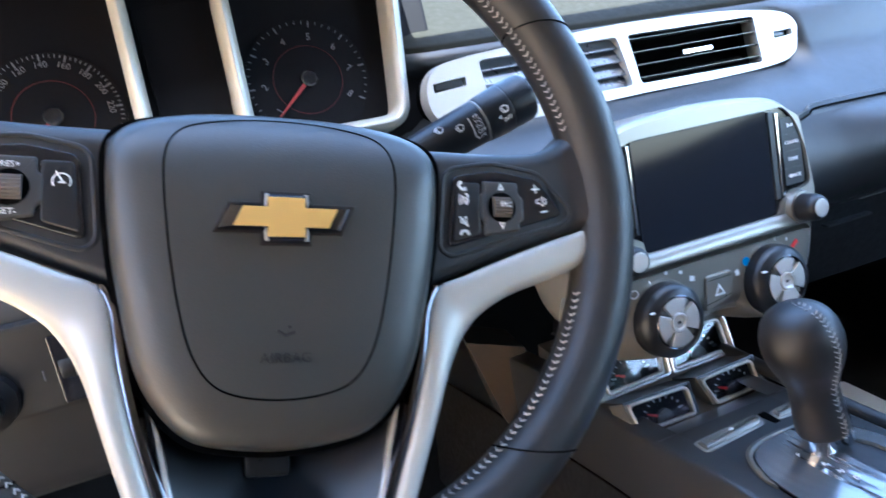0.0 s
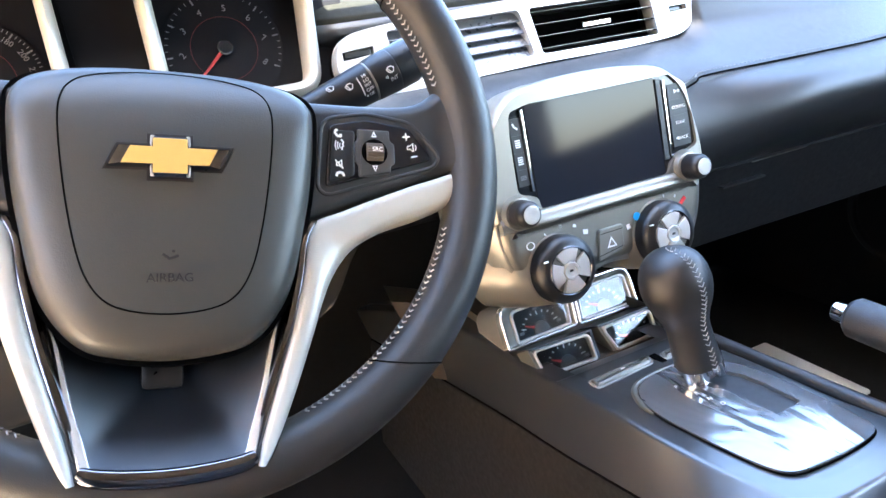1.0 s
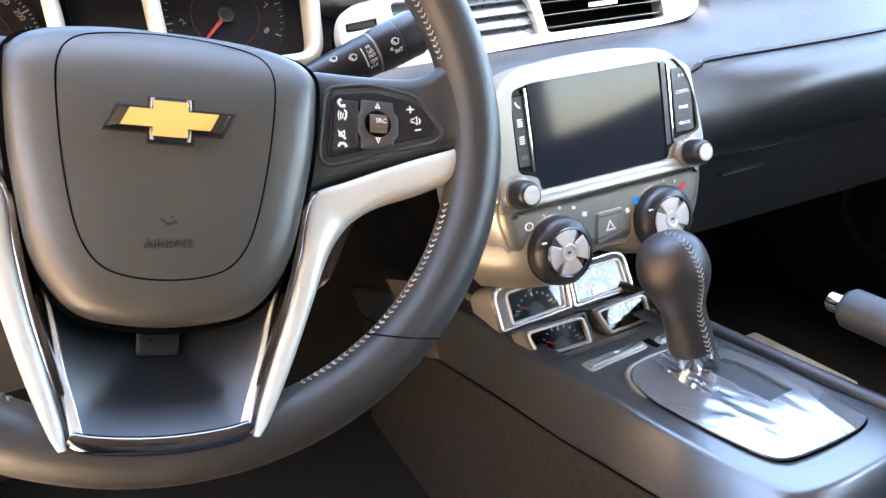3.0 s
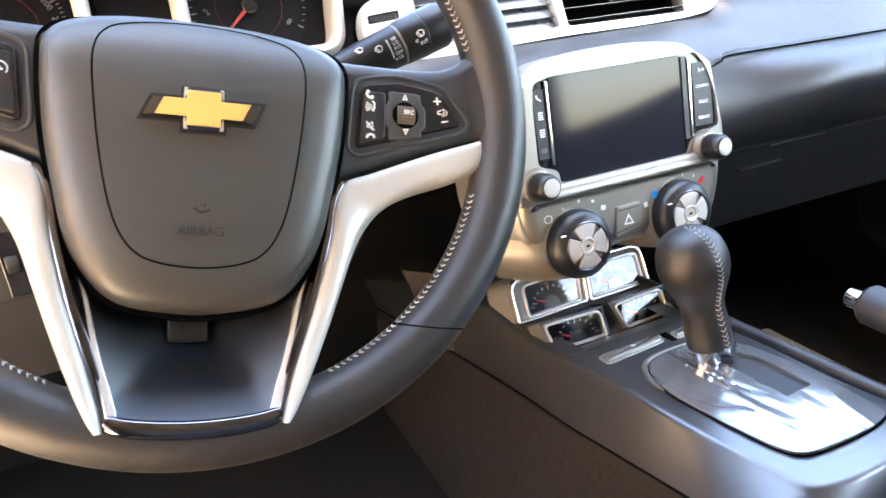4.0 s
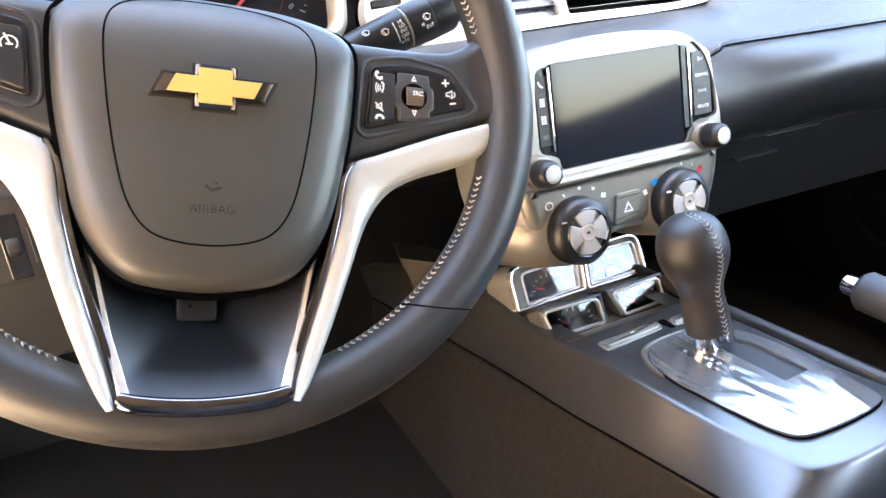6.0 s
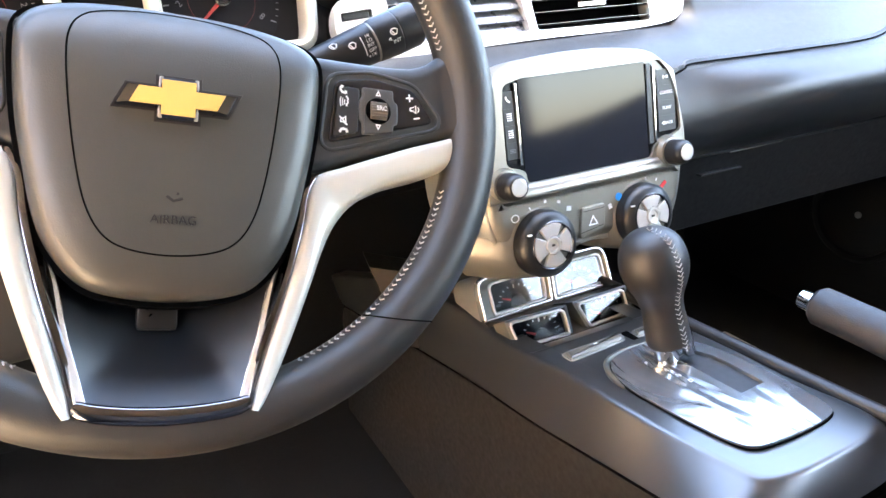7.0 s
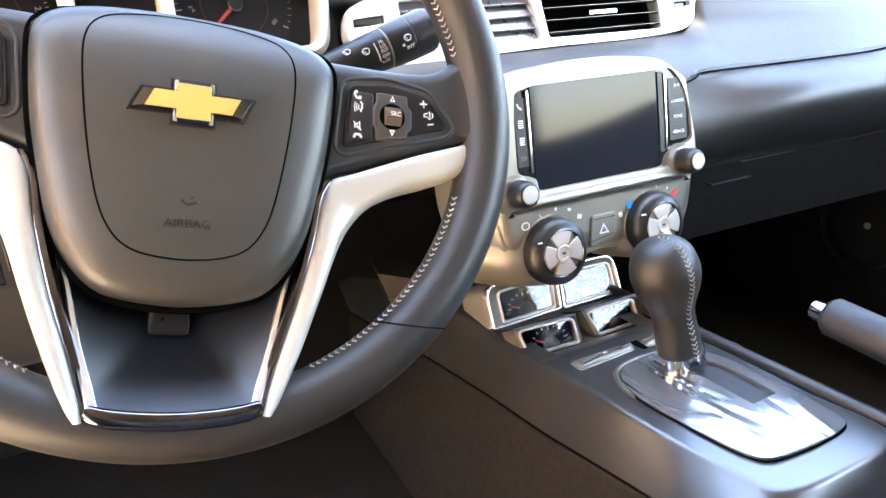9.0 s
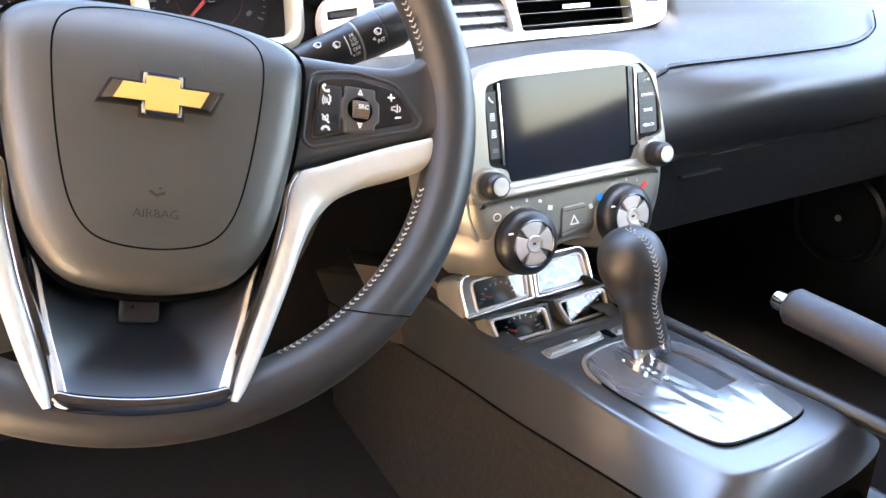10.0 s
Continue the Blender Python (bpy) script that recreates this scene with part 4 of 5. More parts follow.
# ---- steering wheel ----
WM = Matrix.Translation((0, 0.331, 0.85)) @ pose(0, 0, 0, 64, 0, 0.65) @ pose(0, 0, 0, 0, 0, -15.3)
wheel = thing("steering_wheel", WM, "black leather steering wheel with silver spokes and gold emblem", "steering wheel")
RIM = 0.1655
circle = [(RIM * math.cos(t), RIM * math.sin(t), 0) for t in (2 * math.pi * j / 160 for j in range(160))]
part("rim", sweep(circle, 0.0155, 0.0175, 24, closed=True), LEATHER, wheel, "black leather rim", smooth=60)
bms = []
for j in range(260):
    a = 2 * math.pi * j / 260
    deg = math.degrees(a)
    deg = deg - 360 if deg > 180 else deg
    if -15.3 < deg < 15.9 or deg > 164.1 or deg < -164.7 or -114.5 < deg < -65.5:
        continue
    for sg in (-1, 1):
        b1 = radians(170 if sg > 0 else 156)
        pts = []
        for bb, da in ((radians(163), 0.0), (b1, 0.010 * 0.9)):
            rr = RIM + 0.0160 * math.cos(bb)
            pts.append(Vector((rr * math.cos(a + da), rr * math.sin(a + da), 0.0180 * math.sin(bb))))
        bms.append(sweep(pts, 0.00042, 0.00040, 5))
tagged(part("stitching", merged(bms), THREAD, wheel, "light grey baseball stitching"), kind="stuff")
for a, slant in ((-44.5, -0.28), (36, 0.20), (144, -0.20), (224.5, 0.28)):
    ring = []
    for w in (2 * math.pi * j / 32 for j in range(32)):
        aa = radians(a) - slant * 0.28 * math.cos(w)
        ring.append(((RIM + 0.0157 * math.cos(w)) * math.cos(aa), (RIM + 0.0157 * math.cos(w)) * math.sin(aa), 0.0177 * math.sin(w)))
    part("leather_joint", sweep(ring, 0.00042, 0.00042, 5, closed=True, up=(math.cos(radians(a) + 1.57), math.sin(radians(a) + 1.57), 0)), GAP, wheel)

HUB = [(0.0, 0.0398), (0.0200, 0.0395), (0.0385, 0.0378), (0.0545, 0.0342), (0.0650, 0.0290), (0.0706, 0.0210), (0.0715, 0.0080), (0.0690, -0.0215), (0.0642, -0.0480), (0.0588, -0.0710), (0.0514, -0.0868), (0.0397, -0.1000), (0.0256, -0.1055), (0.0, -0.1082)]
HO = [Vector((p.x, p.y)) for p in spline(mirrored(HUB), 6)]
HUB_LEVELS = [(1.0, -0.03), (1.0, 0.005), (0.988, 0.0105), (0.955, 0.0150), (0.90, 0.0178), (0.80, 0.0200), (0.65, 0.0214), (0.45, 0.0222), (0.2, 0.0226)]
hub_bm = dome(HO, HUB_LEVELS, (0.0, -0.035))
for v in hub_bm.verts:
    if v.co.z > 0:
        v.co.z -= 5.0 * max(0, v.co.y + 0.002) ** 2
hub = part("hub_cover", hub_bm, PAD, wheel, "grained dark grey hub cover", smooth=60)
part("hub_gap", loops([[(*p, -0.02) for p in inset(HO, -0.0022)], [(*p, 0.0062 - 25.0 * max(0, p.y - 0.018) ** 2) for p in inset(HO, -0.0022)]]), GAP, wheel, "dark gap round the hub")
LIDH = [(0.0, 0.0338), (0.0186, 0.0325), (0.0350, 0.0292), (0.0430, 0.0248), (0.0474, 0.0165), (0.0482, 0.0030), (0.0456, -0.0240), (0.0413, -0.0500), (0.0362, -0.0680), (0.0286, -0.0796), (0.0176, -0.0850), (0.0, -0.0870)]
LO = [Vector((p.x, p.y)) for p in spline(mirrored(LIDH), 5)]


def hub_height(x, y):
    """Height of the hub's dome above the wheel's plane."""
    c = Vector((0.0, -0.035))
    d = Vector((x, y)) - c
    share = 0.0
    for p, q in zip(HO, HO[1:] + HO[:1]):
        a, b = p - c, q - c
        det = a.x * b.y - a.y * b.x
        if abs(det) > 1e-12:
            u, v = (d.x * b.y - d.y * b.x) / det, (a.x * d.y - a.y * d.x) / det
            if u >= -1e-6 and v >= -1e-6:
                share = max(share, u + v)
    lv = sorted(HUB_LEVELS[1:])
    return float(np.interp(share, [s for s, _ in lv], [z for _, z in lv])) - 5.0 * max(0, y + 0.002) ** 2


part("lid_seam", sweep([(p.x, p.y, hub_height(p.x, p.y)) for p in LO], 0.00042, 0.0004, 6, closed=True), GAP, hub, "dark seam of the airbag lid")
part("airbag_word", letters("AIRBAG", 0.0059, Matrix.Translation((0.0, -0.0705, hub_height(0.0, -0.0705) + 0.0001)) @ pose(0, 0, 0, 3, 0, 0)), PLASTIC, hub)
part("airbag_mark", merged([sweep([(-0.0034, -0.0592, hub_height(0, -0.06) + 0.0002), (-0.0004, -0.0614, hub_height(0, -0.06) + 0.0002), (0.0036, -0.0600, hub_height(0, -0.06) + 0.0002)], 0.0007, 0.0003, 5), sweep([(0.0008, -0.0578, hub_height(0, -0.058) + 0.0002), (0.0020, -0.0580, hub_height(0, -0.058) + 0.0002)], 0.0006, 0.0003, 5)]), PLASTIC, hub)
# emblem: a plain cross-shaped badge
EM = [(-0.0092, 0.0103), (0.0092, 0.0103), (0.0092, 0.0052), (0.0275, 0.0052), (0.0226, -0.0054), (0.0092, -0.0054), (0.0092, -0.0103), (-0.0092, -0.0103), (-0.0092, -0.0052), (-0.0275, -0.0052), (-0.0226, 0.0054), (-0.0092, 0.0054)]
EI = [(-0.0079, 0.0086), (0.0079, 0.0086), (0.0079, 0.0041), (0.0220, 0.0041), (0.0180, -0.0043), (0.0079, -0.0043), (0.0079, -0.0086), (-0.0079, -0.0086), (-0.0079, -0.0041), (-0.0220, -0.0041), (-0.0180, 0.0043), (-0.0079, 0.0043)]
E0 = Vector((0.0, -0.0130))
part("emblem_recess", slab([p + E0 for p in inset(EM, -0.0013)], 0.0205, 0.0228, 0.0004), BROWN, hub, "dark edge round the badge")
part("emblem_rim", loops([[(*(Vector(p) + E0), 0.0205) for p in EM], [(*(Vector(p) + E0), 0.0232) for p in EM], [(*(p + E0), 0.0242) for p in inset(EM, 0.0005)], [(*(Vector(p) + E0), 0.0256) for p in EI]]), DARKCHROME, hub, "dark chrome badge rim", smooth=20)
# silver slips at the badge's inner corners stand for chrome highlights
for gx in (-1, 1):
    for gy in (-1, 1):
        part("badge_highlight", slab(rounded([(E0.x + gx * 0.0083, E0.y + gy * 0.0042), (E0.x + gx * 0.0090, E0.y + gy * 0.0058), (E0.x + gx * 0.0088, E0.y + gy * 0.0098), (E0.x + gx * 0.0070, E0.y + gy * 0.0098), (E0.x + gx * 0.0080, E0.y + gy * 0.0088)], 0.0002, 2), 0.0235, 0.0258, 0.0002), VENTSILVER, hub, "bright piece as a corner highlight")
part("emblem_face", slab([Vector(p) * 0.97 + E0 for p in EI], 0.0250, 0.0264, 0.0003), GOLD, hub, "gold badge face", smooth=20)

TRIM_IN = [(0.1535, -0.0088), (0.1440, -0.0120), (0.1250, -0.0183), (0.1050, -0.0258), (0.0860, -0.0333), (0.0725, -0.0388), (0.0672, -0.0500), (0.0640, -0.0700), (0.0570, -0.0985), (0.0487, -0.1247), (0.0405, -0.1510), (0.0385, -0.1590)]
TRIM_OUT = [(0.1560, -0.0195), (0.1505, -0.0268), (0.1330, -0.0345), (0.1110, -0.0420), (0.0945, -0.0515), (0.0858, -0.0605), (0.0790, -0.0715), (0.0738, -0.0835), (0.0685, -0.0985), (0.0590, -0.1247), (0.0478, -0.1510), (0.0420, -0.1595)]


ARM_X = (0.045, 0.073, 0.096, 0.116, 0.128, 0.136, 0.1434, 0.150, 0.156, 0.162)
ARM_TOP = (0.0292, 0.0295, 0.0296, 0.0302, 0.0316, 0.0342, 0.0396, 0.0462, 0.0532, 0.0605)



def trim_mesh(s):
    a, b = spline(TRIM_IN, 4, closed=False), spline(TRIM_OUT, 4, closed=False)
    rows = []
    for i, (p, q) in enumerate(zip(a, b)):
        f = i / (len(a) - 1)
        lift = 0.006 + 0.0100 * max(0, (f - 0.45) / 0.55) + 0.0042 * max(0, (f - 0.80) / 0.20)
        ring = []
        for u, z in ((0.0, -0.014), (0.0, lift - 0.002), (0.05, lift), (0.25, lift + 0.0010), (0.5, lift + 0.0014), (0.75, lift + 0.0008), (0.90, lift - 0.0008), (0.97, lift - 0.0032), (1.0, lift - 0.007), (1.0, -0.014)):
            c = p.lerp(q, u)
            ring.append((s * c.x, c.y, z))
        rows.append(ring)
    return loops(rows)


for s in (1, -1):
    rows = []
    for k in range(25):
        x = 0.045 + 0.117 * k / 24
        yt = float(np.interp(x, ARM_X, ARM_TOP))
        yb = float(np.interp(x, (0.045, 0.070, 0.1018, 0.1348, 0.155, 0.162), (-0.046, -0.0375, -0.0252, -0.0143, -0.0085, -0.0075)))
        rise = min(1, max(0, (x - 0.143) / 0.019))
        zf = 0.0052 + 0.0085 * rise * rise * (3 - 2 * rise)
        r = 0.010
        row = [(yt, zf - 0.028)] + [(yt - r + r * math.cos(a), zf - r + r * math.sin(a)) for a in (radians(15 * q) for q in range(7))]
        row += [(yb + 0.006, zf), (yb + 0.002, zf - 0.002), (yb, zf - 0.006), (yb, zf - 0.028)]
        rows.append([(s * x, y, z) for y, z in row])
    part("spoke", loops(rows), LEATHER, wheel, "black upper spoke", smooth=70)
    part("spoke_trim", trim_mesh(s), SILVER, wheel, "satin silver spoke trim", smooth=60)
    a = spline(TRIM_IN[5:], 4, closed=False)
    band = []
    for i, p in enumerate(a):
        f = i / (len(a) - 1)
        z = 0.004 + 0.010 * f
        wd = 0.0035 + 0.0035 * f
        band.append([(s * (p.x - q), p.y + 0.2 * q, z + h) for q, h in ((-0.001, -0.02), (-0.001, 0.0), (wd * 0.3, 0.0012), (wd * 0.7, 0.0008), (wd, -0.003), (wd, -0.02))])
    part("trim_band", loops(band), DARKCHROME, wheel, "dark polished band beside the spoke trim", smooth=50)
    ribbon = []
    for f, p in enumerate(spline([(0.0512, -0.091, 0.0030), (0.0485, -0.100, 0.0045), (0.0437, -0.1235, 0.0080), (0.0398, -0.1387, 0.0112), (0.0352, -0.1570, 0.0178)], 4, closed=False)):
        w = 0.0007 + 0.0019 * f / 16
        ribbon.append([(s * (p.x - 0.0012 * f / 16 + q * w), p.y + 0.25 * q * w, p.z + h) for q, h in ((1, -0.006), (1, 0.0010), (0.7, 0.0016), (-0.7, 0.0012), (-1, 0.0006), (-1, -0.006))])
    part("chrome_strip", loops(ribbon), POLISHED, wheel, "polished silver strip", smooth=40)
    part("chrome_line", sweep([(s * x, y, z) for x, y, z in ((0.0728, -0.0385, 0.0040), (0.0690, -0.0480, 0.0045), (0.0645, -0.0630, 0.0050), (0.0600, -0.0790, 0.0055), (0.0565, -0.0910, 0.0060))], lambda f: 0.0011 - 0.0007 * f, 0.0016, 8), CHROME, wheel, "thin chrome line", smooth=60)
rows = []
for k in range(31):
    f = k / 30
    hw = 0.064 - 0.026 * f
    row = []
    for m in range(33):
        u = -1 + m / 16
        yy = -0.045 - (0.1075 + 0.005 * (1 - u * u)) * f
        side, foot = 0.85 * hw * (1 - abs(u)), 0.090 * (1 - f) + 0.001
        low = max(0.0, 0.5 * (side + foot - math.sqrt((side - foot) ** 2 + 0.000020)))   # soft edge where the flanks meet the foot
        zz = -0.010 + 0.0265 * f - low
        row.append((u * hw, yy, zz))
    rows.append(row)
bm = loops(rows, (False, False), closed=False)
part("lower_spoke", bm, LOWGLOSS, wheel, "dark glossy hollow lower spoke panel", smooth=60)
part("spoke_clip", block(-0.0135, 0.0065, -0.1210, -0.1035, -0.040, -0.0170, 0.003), BROWN, wheel, "small brown clip under the hub")
part("lower_chrome", sweep(spline([(-0.0375, -0.1545, 0.0168), (-0.0310, -0.1572, 0.0178), (-0.0170, -0.1592, 0.0182), (0.0, -0.1600, 0.0183), (0.0170, -0.1592, 0.0182), (0.0310, -0.1572, 0.0178), (0.0375, -0.1545, 0.0168)], 6, closed=False), lambda f: 0.0043 - 0.0014 * abs(2 * f - 1) ** 6, 0.0026, 16, up=(0, 0, 1)), DARKCHROME, wheel, "dark chrome bar across the lower spoke", smooth=60)

# button panels on the spokes
def icon(pts, w=0.00045):
    """A thin printed line on a key."""
    return sweep([(x, y, 0.0082) for x, y in pts], w, 0.0003, 5)


PANEL = rounded([(0.0848, 0.0098), (0.1058, 0.0136), (0.1303, 0.0102), (0.1432, -0.0075), (0.0814, -0.0256)], 0.004)
for s in (1, -1):
    pn = part("button_panel", slab([Vector((s * p.x, p.y)) for p in PANEL], 0.003, 0.0072, 0.0008), GLOSS, wheel, "black button panel")
    pn.location = (-0.0042 * s, 0.0047, 0.0)
    edge = [Vector((s * p.x, p.y)) for p in inset(PANEL, -0.0042)]
    part("panel_border", sweep([(p.x, p.y, 0.0052 + 0.006 * max(0, (abs(p.x) - 0.139) / 0.012)) for p in edge], 0.0011, 0.0006, 10, closed=True), LEATHER, pn, "raised rounded border", smooth=70)
    xc = s * 0.109
    part("side_key", slab(rounded([(xc - s * 0.0105, 0.0068), (xc - s * 0.0225, 0.0066), (xc - s * 0.0255, -0.0225), (xc - s * 0.0115, -0.0185)], 0.002), 0.006, 0.0080, 0.0008), PLASTIC, pn, "black side key")
    part("rocker", slab(rounded([(xc - 0.0092, 0.0078), (xc + 0.0092, 0.0078), (xc + 0.0092, 0.002), (xc + 0.0118, 0.0), (xc + 0.0118, -0.011), (xc + 0.0092, -0.0125), (xc + 0.0092, -0.0165), (xc - 0.0092, -0.0195), (xc - 0.0092, -0.0125), (xc - 0.0108, -0.011), (xc - 0.0108, 0.0), (xc - 0.0092, 0.002)], 0.0015), 0.006, 0.0086, 0.0012), ROCKER, pn, "dark grey rocker")
    part("wheel_well", lathe([(0.0074, 0.0083), (0.0074, 0.0089), (0.0005, 0.0089)], 24, Matrix.Translation((xc, -0.0052, 0))), GAP, pn)
    rings = []
    for k in range(49):
        a = radians(360 * k / 48)
        r = 0.0061 if k % 2 else 0.0056
        rings.append((r * math.cos(a), r * math.sin(a)))
    bm = loops([[(x, -0.0052 + p, 0.0062 + q) for p, q in rings[:-1]] for x in (xc - 0.0046, xc - 0.0042, xc + 0.0042, xc + 0.0046)])
    part("scroll_wheel", bm, KNEE, pn, "ribbed brown-grey scroll wheel", smooth=20)
    if s > 0:
        part("button_word", letters("SRC", 0.0034, Matrix.Translation((xc + 0.0008, -0.0046, 0.0125))), WHITE, pn)
        for y, d in ((0.0034, 1), (-0.0128, -1)):
            part("arrow_mark", frame_ring([Vector((xc - 0.0016, y)), Vector((xc + 0.0016, y)), Vector((xc, y + d * 0.0034))], 0.0006, 0.0084, 0.0089, 0.0001), WHITE, pn)
        part("plus_mark", merged([icon([(0.1258, 0.0047), (0.1300, 0.0051)]), icon([(0.1281, 0.0028), (0.1277, 0.0070)])]), WHITE, pn)
        part("minus_mark", icon([(0.1304, -0.0068), (0.1340, -0.0060)]), WHITE, pn)
        part("volume_mark", merged([icon([(0.1282, -0.0024), (0.1284, -0.0006), (0.1298, -0.0004), (0.1316, 0.0012), (0.1318, -0.0036), (0.1300, -0.0022), (0.1282, -0.0024)], 0.0003), icon([(0.1330, 0.0004), (0.1336, -0.0012), (0.1330, -0.0028)], 0.0003)]), WHITE, pn)
        part("phone_mark", merged([icon([(0.0878, 0.0064), (0.0874, 0.0048), (0.0886, 0.0032), (0.0906, 0.0028)], 0.0007), icon([(0.0876, 0.0066), (0.0890, 0.0062)], 0.0008), icon([(0.0904, 0.0026), (0.0904, 0.0042)], 0.0008)]), WHITE, pn)
        part("voice_mark", merged([icon([(0.0906, 0.0012), (0.0920, -0.0004), (0.0914, -0.0012), (0.0918, -0.0024), (0.0910, -0.0034), (0.0910, -0.0046)], 0.0005)] + [icon([(0.0900 - 0.0011 * k, -0.0008 + 0.0006 * k), (0.0896 - 0.0012 * k, -0.0022), (0.0900 - 0.0011 * k, -0.0036 - 0.0006 * k)], 0.0003) for k in range(3)]), WHITE, pn)
        part("mute_mark", merged([icon([(0.0876, -0.0136), (0.0878, -0.0118), (0.0890, -0.0116), (0.0904, -0.0102), (0.0906, -0.0150), (0.0890, -0.0134), (0.0876, -0.0136)], 0.0004), icon([(0.0870, -0.0104), (0.0914, -0.0150)], 0.0004)]), WHITE, pn)
        part("handset_mark", icon([(0.0872, -0.0194), (0.0880, -0.0176), (0.0894, -0.0172), (0.0908, -0.0176), (0.0916, -0.0192)], 0.0008), WHITE, pn)
    else:
        part("button_word", letters("RES+", 0.0034, Matrix.Translation((xc, 0.0040, 0.0088))), WHITE, pn)
        part("button_word", letters("SET-", 0.0034, Matrix.Translation((xc, -0.0150, 0.0088))), WHITE, pn)
        arc = [(-0.0907 + 0.0034 * math.cos(t), -0.0020 + 0.0034 * math.sin(t), 0.0082) for t in (radians(215 - 25 * k) for k in range(11))]
        part("cruise_mark", merged([sweep(arc, 0.0003, 0.0003, 6), sweep([(-0.0904, -0.0020, 0.0082), (-0.0930, 0.0022, 0.0082)], 0.0004, 0.0003, 5), sweep([(-0.0918, -0.0024, 0.0082), (-0.0892, -0.0024, 0.0082)], 0.0004, 0.0003, 5)]), WHITE, pn)

# ---- column, stalk, lower left panel ----
column = thing("steering_column", Matrix.Translation((0.0, 0.003, 0.006)), "dark plastic steering column shroud", "steering column")
part("shroud", loops([[(x, y + 0.0, z) for x, z in ((-0.05, zc + 0.028), (0.05, zc + 0.028), (0.055, zc), (0.035, zc - 0.045), (-0.035, zc - 0.045), (-0.055, zc))] for y, zc in ((0.375, 0.805), (0.45, 0.785), (0.56, 0.76))]), PLASTIC, column, smooth=30)
part("tilt_lever", block(-0.042, -0.012, 0.405, 0.425, 0.672, 0.692, 0.004), SATIN, column, "small column lever")
stalk = thing("wiper_stalk", Matrix.Translation((0.0615, 0.4000, 0.8325)) @ Matrix.Rotation(radians(-17.0), 4, "Y") @ Matrix.Scale(1.08, 4), "black wiper stalk with white symbols", "stalk")
SX = Matrix.Rotation(radians(90), 4, "Y")
SF = Matrix.Rotation(radians(90), 4, "X")
part("stalk_arm", lathe([(0.0005, -0.02), (0.0085, -0.02), (0.0100, 0.01), (0.0112, 0.035), (0.0122, 0.060), (0.0125, 0.0712), (0.0119, 0.0718), (0.0005, 0.0718)], 36, SX), PLASTIC, stalk, smooth=40)
part("stalk_ring", lathe([(0.0005, 0.0716), (0.0124, 0.0716), (0.0126, 0.0720), (0.0124, 0.0728), (0.0005, 0.0728)], 36, SX), SATIN, stalk, "grey ring between the two parts", smooth=40)
part("stalk_end", lathe([(0.0005, 0.0726), (0.0121, 0.0726), (0.0130, 0.0740), (0.0138, 0.0880), (0.0133, 0.0890), (0.0137, 0.0900), (0.0138, 0.1015), (0.0129, 0.1040), (0.0100, 0.1048), (0.0005, 0.1050)], 36, SX), PLASTIC, stalk, "turning end", smooth=35)


def on_stalk(bm):
    """Lays flat marks (x along the stalk, z round it) onto the stalk's front."""
    for v in bm.verts:
        r = 0.01225 + 0.008 * (v.co.x - 0.062) if v.co.x < 0.072 else 0.0131 + 0.06 * (v.co.x - 0.074)
        a = v.co.z / r
        v.co.y, v.co.z = -(r + v.co.y) * math.cos(a), (r + v.co.y) * math.sin(a)
    return bm


def stalk_word(text, x, z, size):
    bm = letters(text, size, SF)
    for v in bm.verts:
        v.co = Vector((v.co.x + x, -v.co.y * 0.6 + 0.0001, v.co.z + z))
    part("stalk_word", on_stalk(bm), WHITE, stalk)


for w, z in (("HI", 0.0072), ("LO", 0.0044), ("INT", 0.0016), ("OFF", -0.0014), ("1X", -0.0044)):
    stalk_word(w, 0.0676, z, 0.0030)
stalk_word("INT", 0.0840, -0.0022, 0.0032)


def stalk_mark(name, lines, w=0.0003):
    part(name, on_stalk(merged([sweep([(x, 0.0001, z) for x, z in pts], w, 0.00025, 5, up=(0, 1, 0)) for pts in lines])), WHITE, stalk)


stalk_mark("stalk_line", [[(0.0632, 0.0082), (0.0632, 0.004), (0.0632, 0.0), (0.0632, -0.0034)]], 0.0004)
WIPER = [[(-0.0022, 0.0010), (-0.0008, 0.0022), (0.0012, 0.0022), (0.0026, 0.0010), (0.0014, -0.0012), (-0.0010, -0.0012), (-0.0022, 0.0010)], [(0.0002, -0.0016), (-0.0010, 0.0014)]]
for x, z in ((0.0565, 0.0050), (0.0460, 0.0095), (0.0835, 0.0030)):
    stalk_mark("wiper_mark", [[(x + p, z + q) for p, q in pts] for pts in WIPER])
stalk_mark("arrow_mark", [[(0.0790, 0.0002), (0.0804, 0.0010), (0.0804, -0.0008), (0.0790, 0.0002)], [(0.0642, -0.0046), (0.0650, -0.0040), (0.0650, -0.0052), (0.0642, -0.0046)]])

lights = thing("light_switch_panel", Matrix.Translation((0.004, 0.0075, 0.0066)), "dark panel with light switch and dimmer wheel", "switch panel")
part("panel", block(-0.24, -0.105, 0.488, 0.502, 0.698, 0.762, 0.004), PLASTIC, lights)
part("light_knob", lathe([(0.022, 0.0), (0.021, 0.006), (0.014, 0.008), (0.013, 0.018), (0.011, 0.020), (0.0005, 0.020)], 32, Matrix.Translation((-0.183, 0.488, 0.718)) @ SF), PLASTIC, lights, "round light knob")
part("light_knob_ring", lathe([(0.0135, 0.016), (0.0138, 0.0185), (0.012, 0.0215), (0.0095, 0.0215)], 32, Matrix.Translation((-0.183, 0.488, 0.718)) @ SF), CHROME, lights)
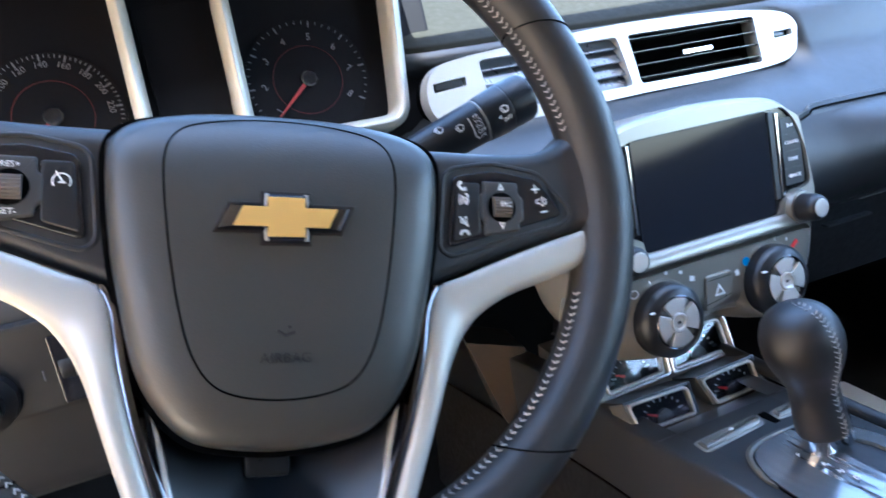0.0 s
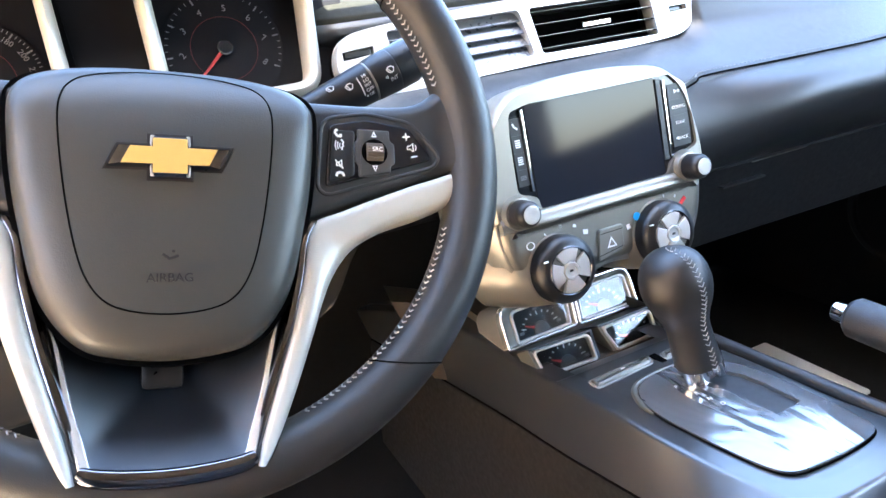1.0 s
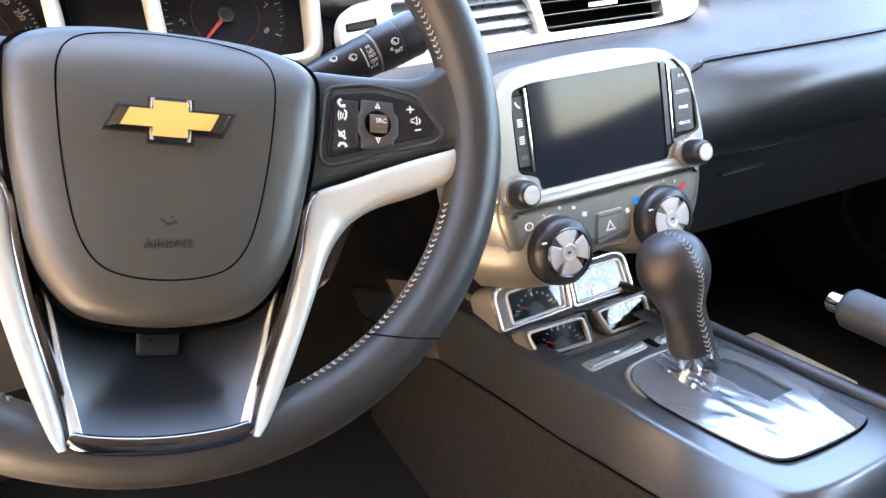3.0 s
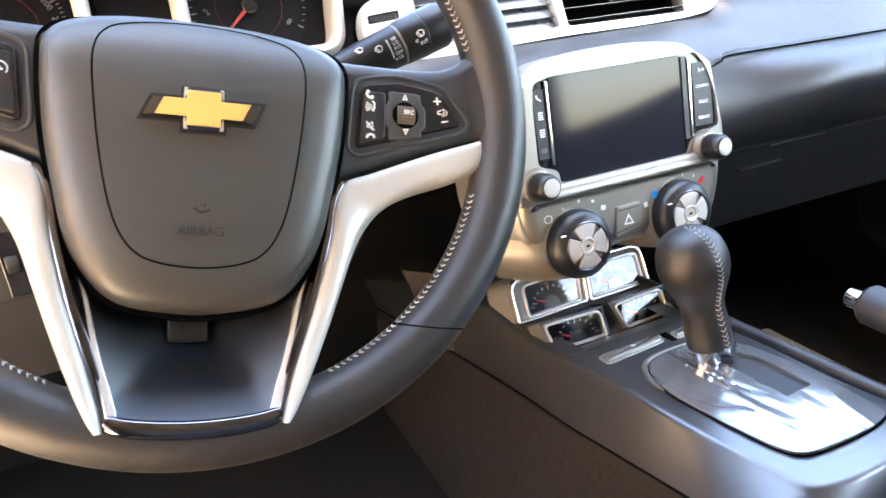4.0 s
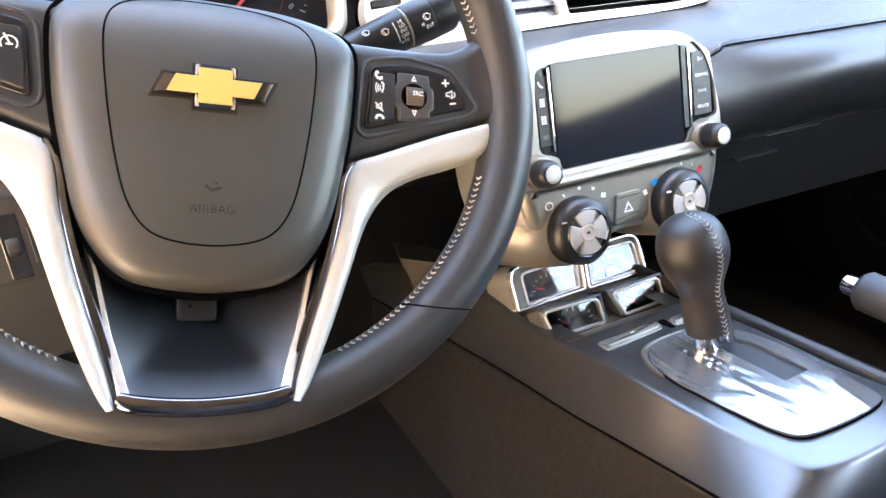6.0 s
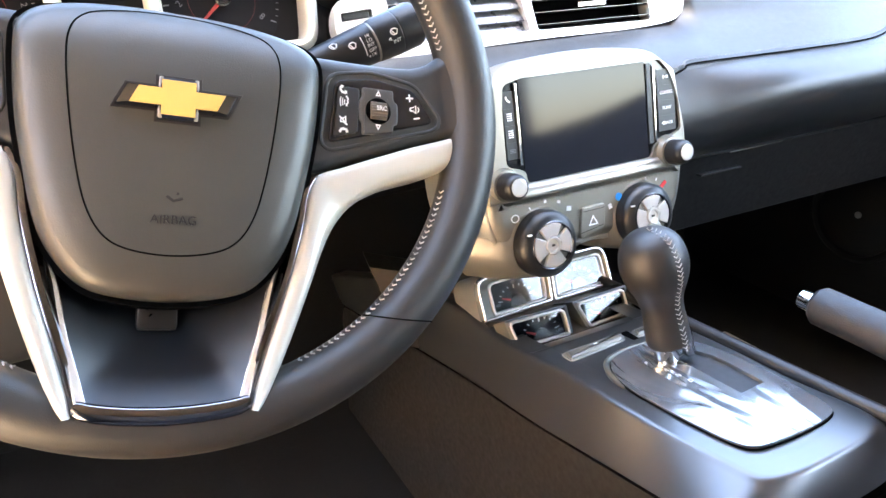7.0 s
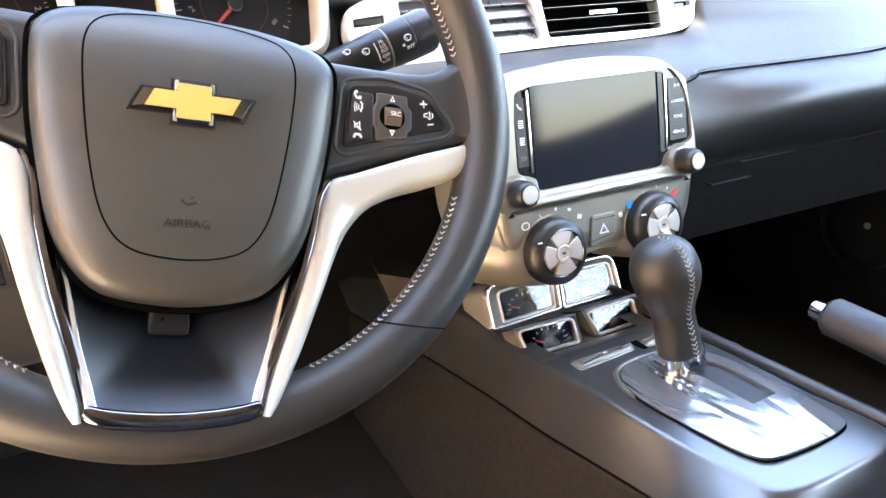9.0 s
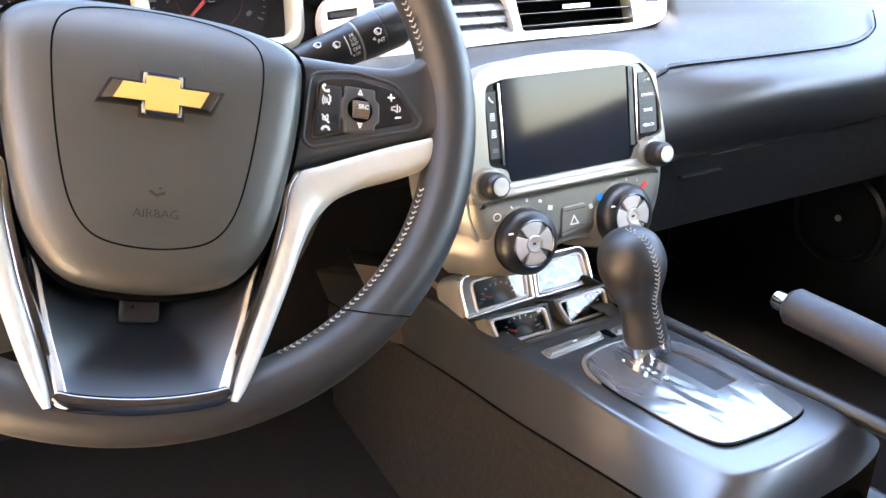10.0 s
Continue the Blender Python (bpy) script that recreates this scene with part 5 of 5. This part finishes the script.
part("dimmer_frame", block(-0.1385, -0.1245, 0.4872, 0.492, 0.702, 0.750, 0.0015), GLOSS, lights, "dark frame round the wheel")
part("dimmer_wheel", lathe([(0.0005, -0.004), (0.011, -0.004), (0.0115, -0.003), (0.0115, 0.003), (0.011, 0.004), (0.0005, 0.004)], 24, Matrix.Translation((-0.1315, 0.4965, 0.726)) @ SX), PLASTIC, lights, "ribbed dimmer wheel")
for x0, x1, z0, z1 in ((-0.1458, -0.1450, 0.7215, 0.7285), (-0.1208, -0.1203, 0.712, 0.738)):
    part("dimmer_mark", block(x0, x1, 0.4865, 0.489, z0, z1, 0), DIMWHITE, lights)

# ---- passenger door speaker and seat ----
speaker = thing("door_speaker", Matrix.Translation((R - 0.001, 0.650, 0.4517)) @ Matrix.Rotation(radians(-90), 4, "Y"), "round black speaker in the passenger door", "speaker")
part("speaker_ring", lathe([(0.088, 0.0), (0.088, 0.010), (0.082, 0.014), (0.076, 0.012), (0.074, 0.004)], 40), PLASTIC, speaker)
part("speaker_grille", lathe([(0.076, 0.003), (0.05, 0.005), (0.02, 0.006), (0.0005, 0.006)], 32), PLASTIC, speaker)
part("speaker_badge", lathe([(0.006, 0.005), (0.006, 0.008), (0.0005, 0.0085)], 16), VENTSILVER, speaker, "small silver badge")
# passenger seat, added for the reflections it gives
seat = thing("passenger_seat", Matrix.Translation((0.755, -0.1, 0.235)), "dark leather passenger seat, added for its reflection", "seat")
part("cushion", block(-0.22, 0.22, -0.45, 0.30, 0.12, 0.30, 0.05, 5), SEATMAT, seat, smooth=60)
part("seat_base", block(-0.2, 0.2, -0.15, 0.25, 0.0, 0.14, 0.01), PLASTIC, seat)
part("backrest", block(-0.22, 0.175, -0.62, -0.42, 0.2, 0.85, 0.06, 5), SEATMAT, seat, smooth=60)
# unseen driver seat, added to keep low light off the console flank
driver_seat = thing("driver_seat", Matrix.Translation((0.0, -0.1, 0.235)), "dark leather driver seat, unseen, added to block low light", "seat")
part("cushion", block(-0.21, 0.20, -0.45, 0.24, 0.12, 0.32, 0.05, 5), SEATMAT, driver_seat, smooth=60)
part("seat_base", block(-0.2, 0.19, -0.15, 0.2, 0.0, 0.14, 0.01), PLASTIC, driver_seat)
part("backrest", block(-0.21, 0.20, -0.62, -0.40, 0.2, 0.85, 0.06, 5), SEATMAT, driver_seat, smooth=60)
# pale sheet laid where a patch of sun falls on the floor
sun_patch = thing("floor_sun_patch", Matrix.Translation((0, 0, 0.2355)), "pale sheet in place of a sun patch in the passenger footwell", "floor mat")
part("sheet", slab(rounded([(0.650, 0.535), (0.935, 0.535), (0.935, 0.735), (0.650, 0.735)], 0.006), 0.0, 0.004, 0.001), SUNPATCH, sun_patch)
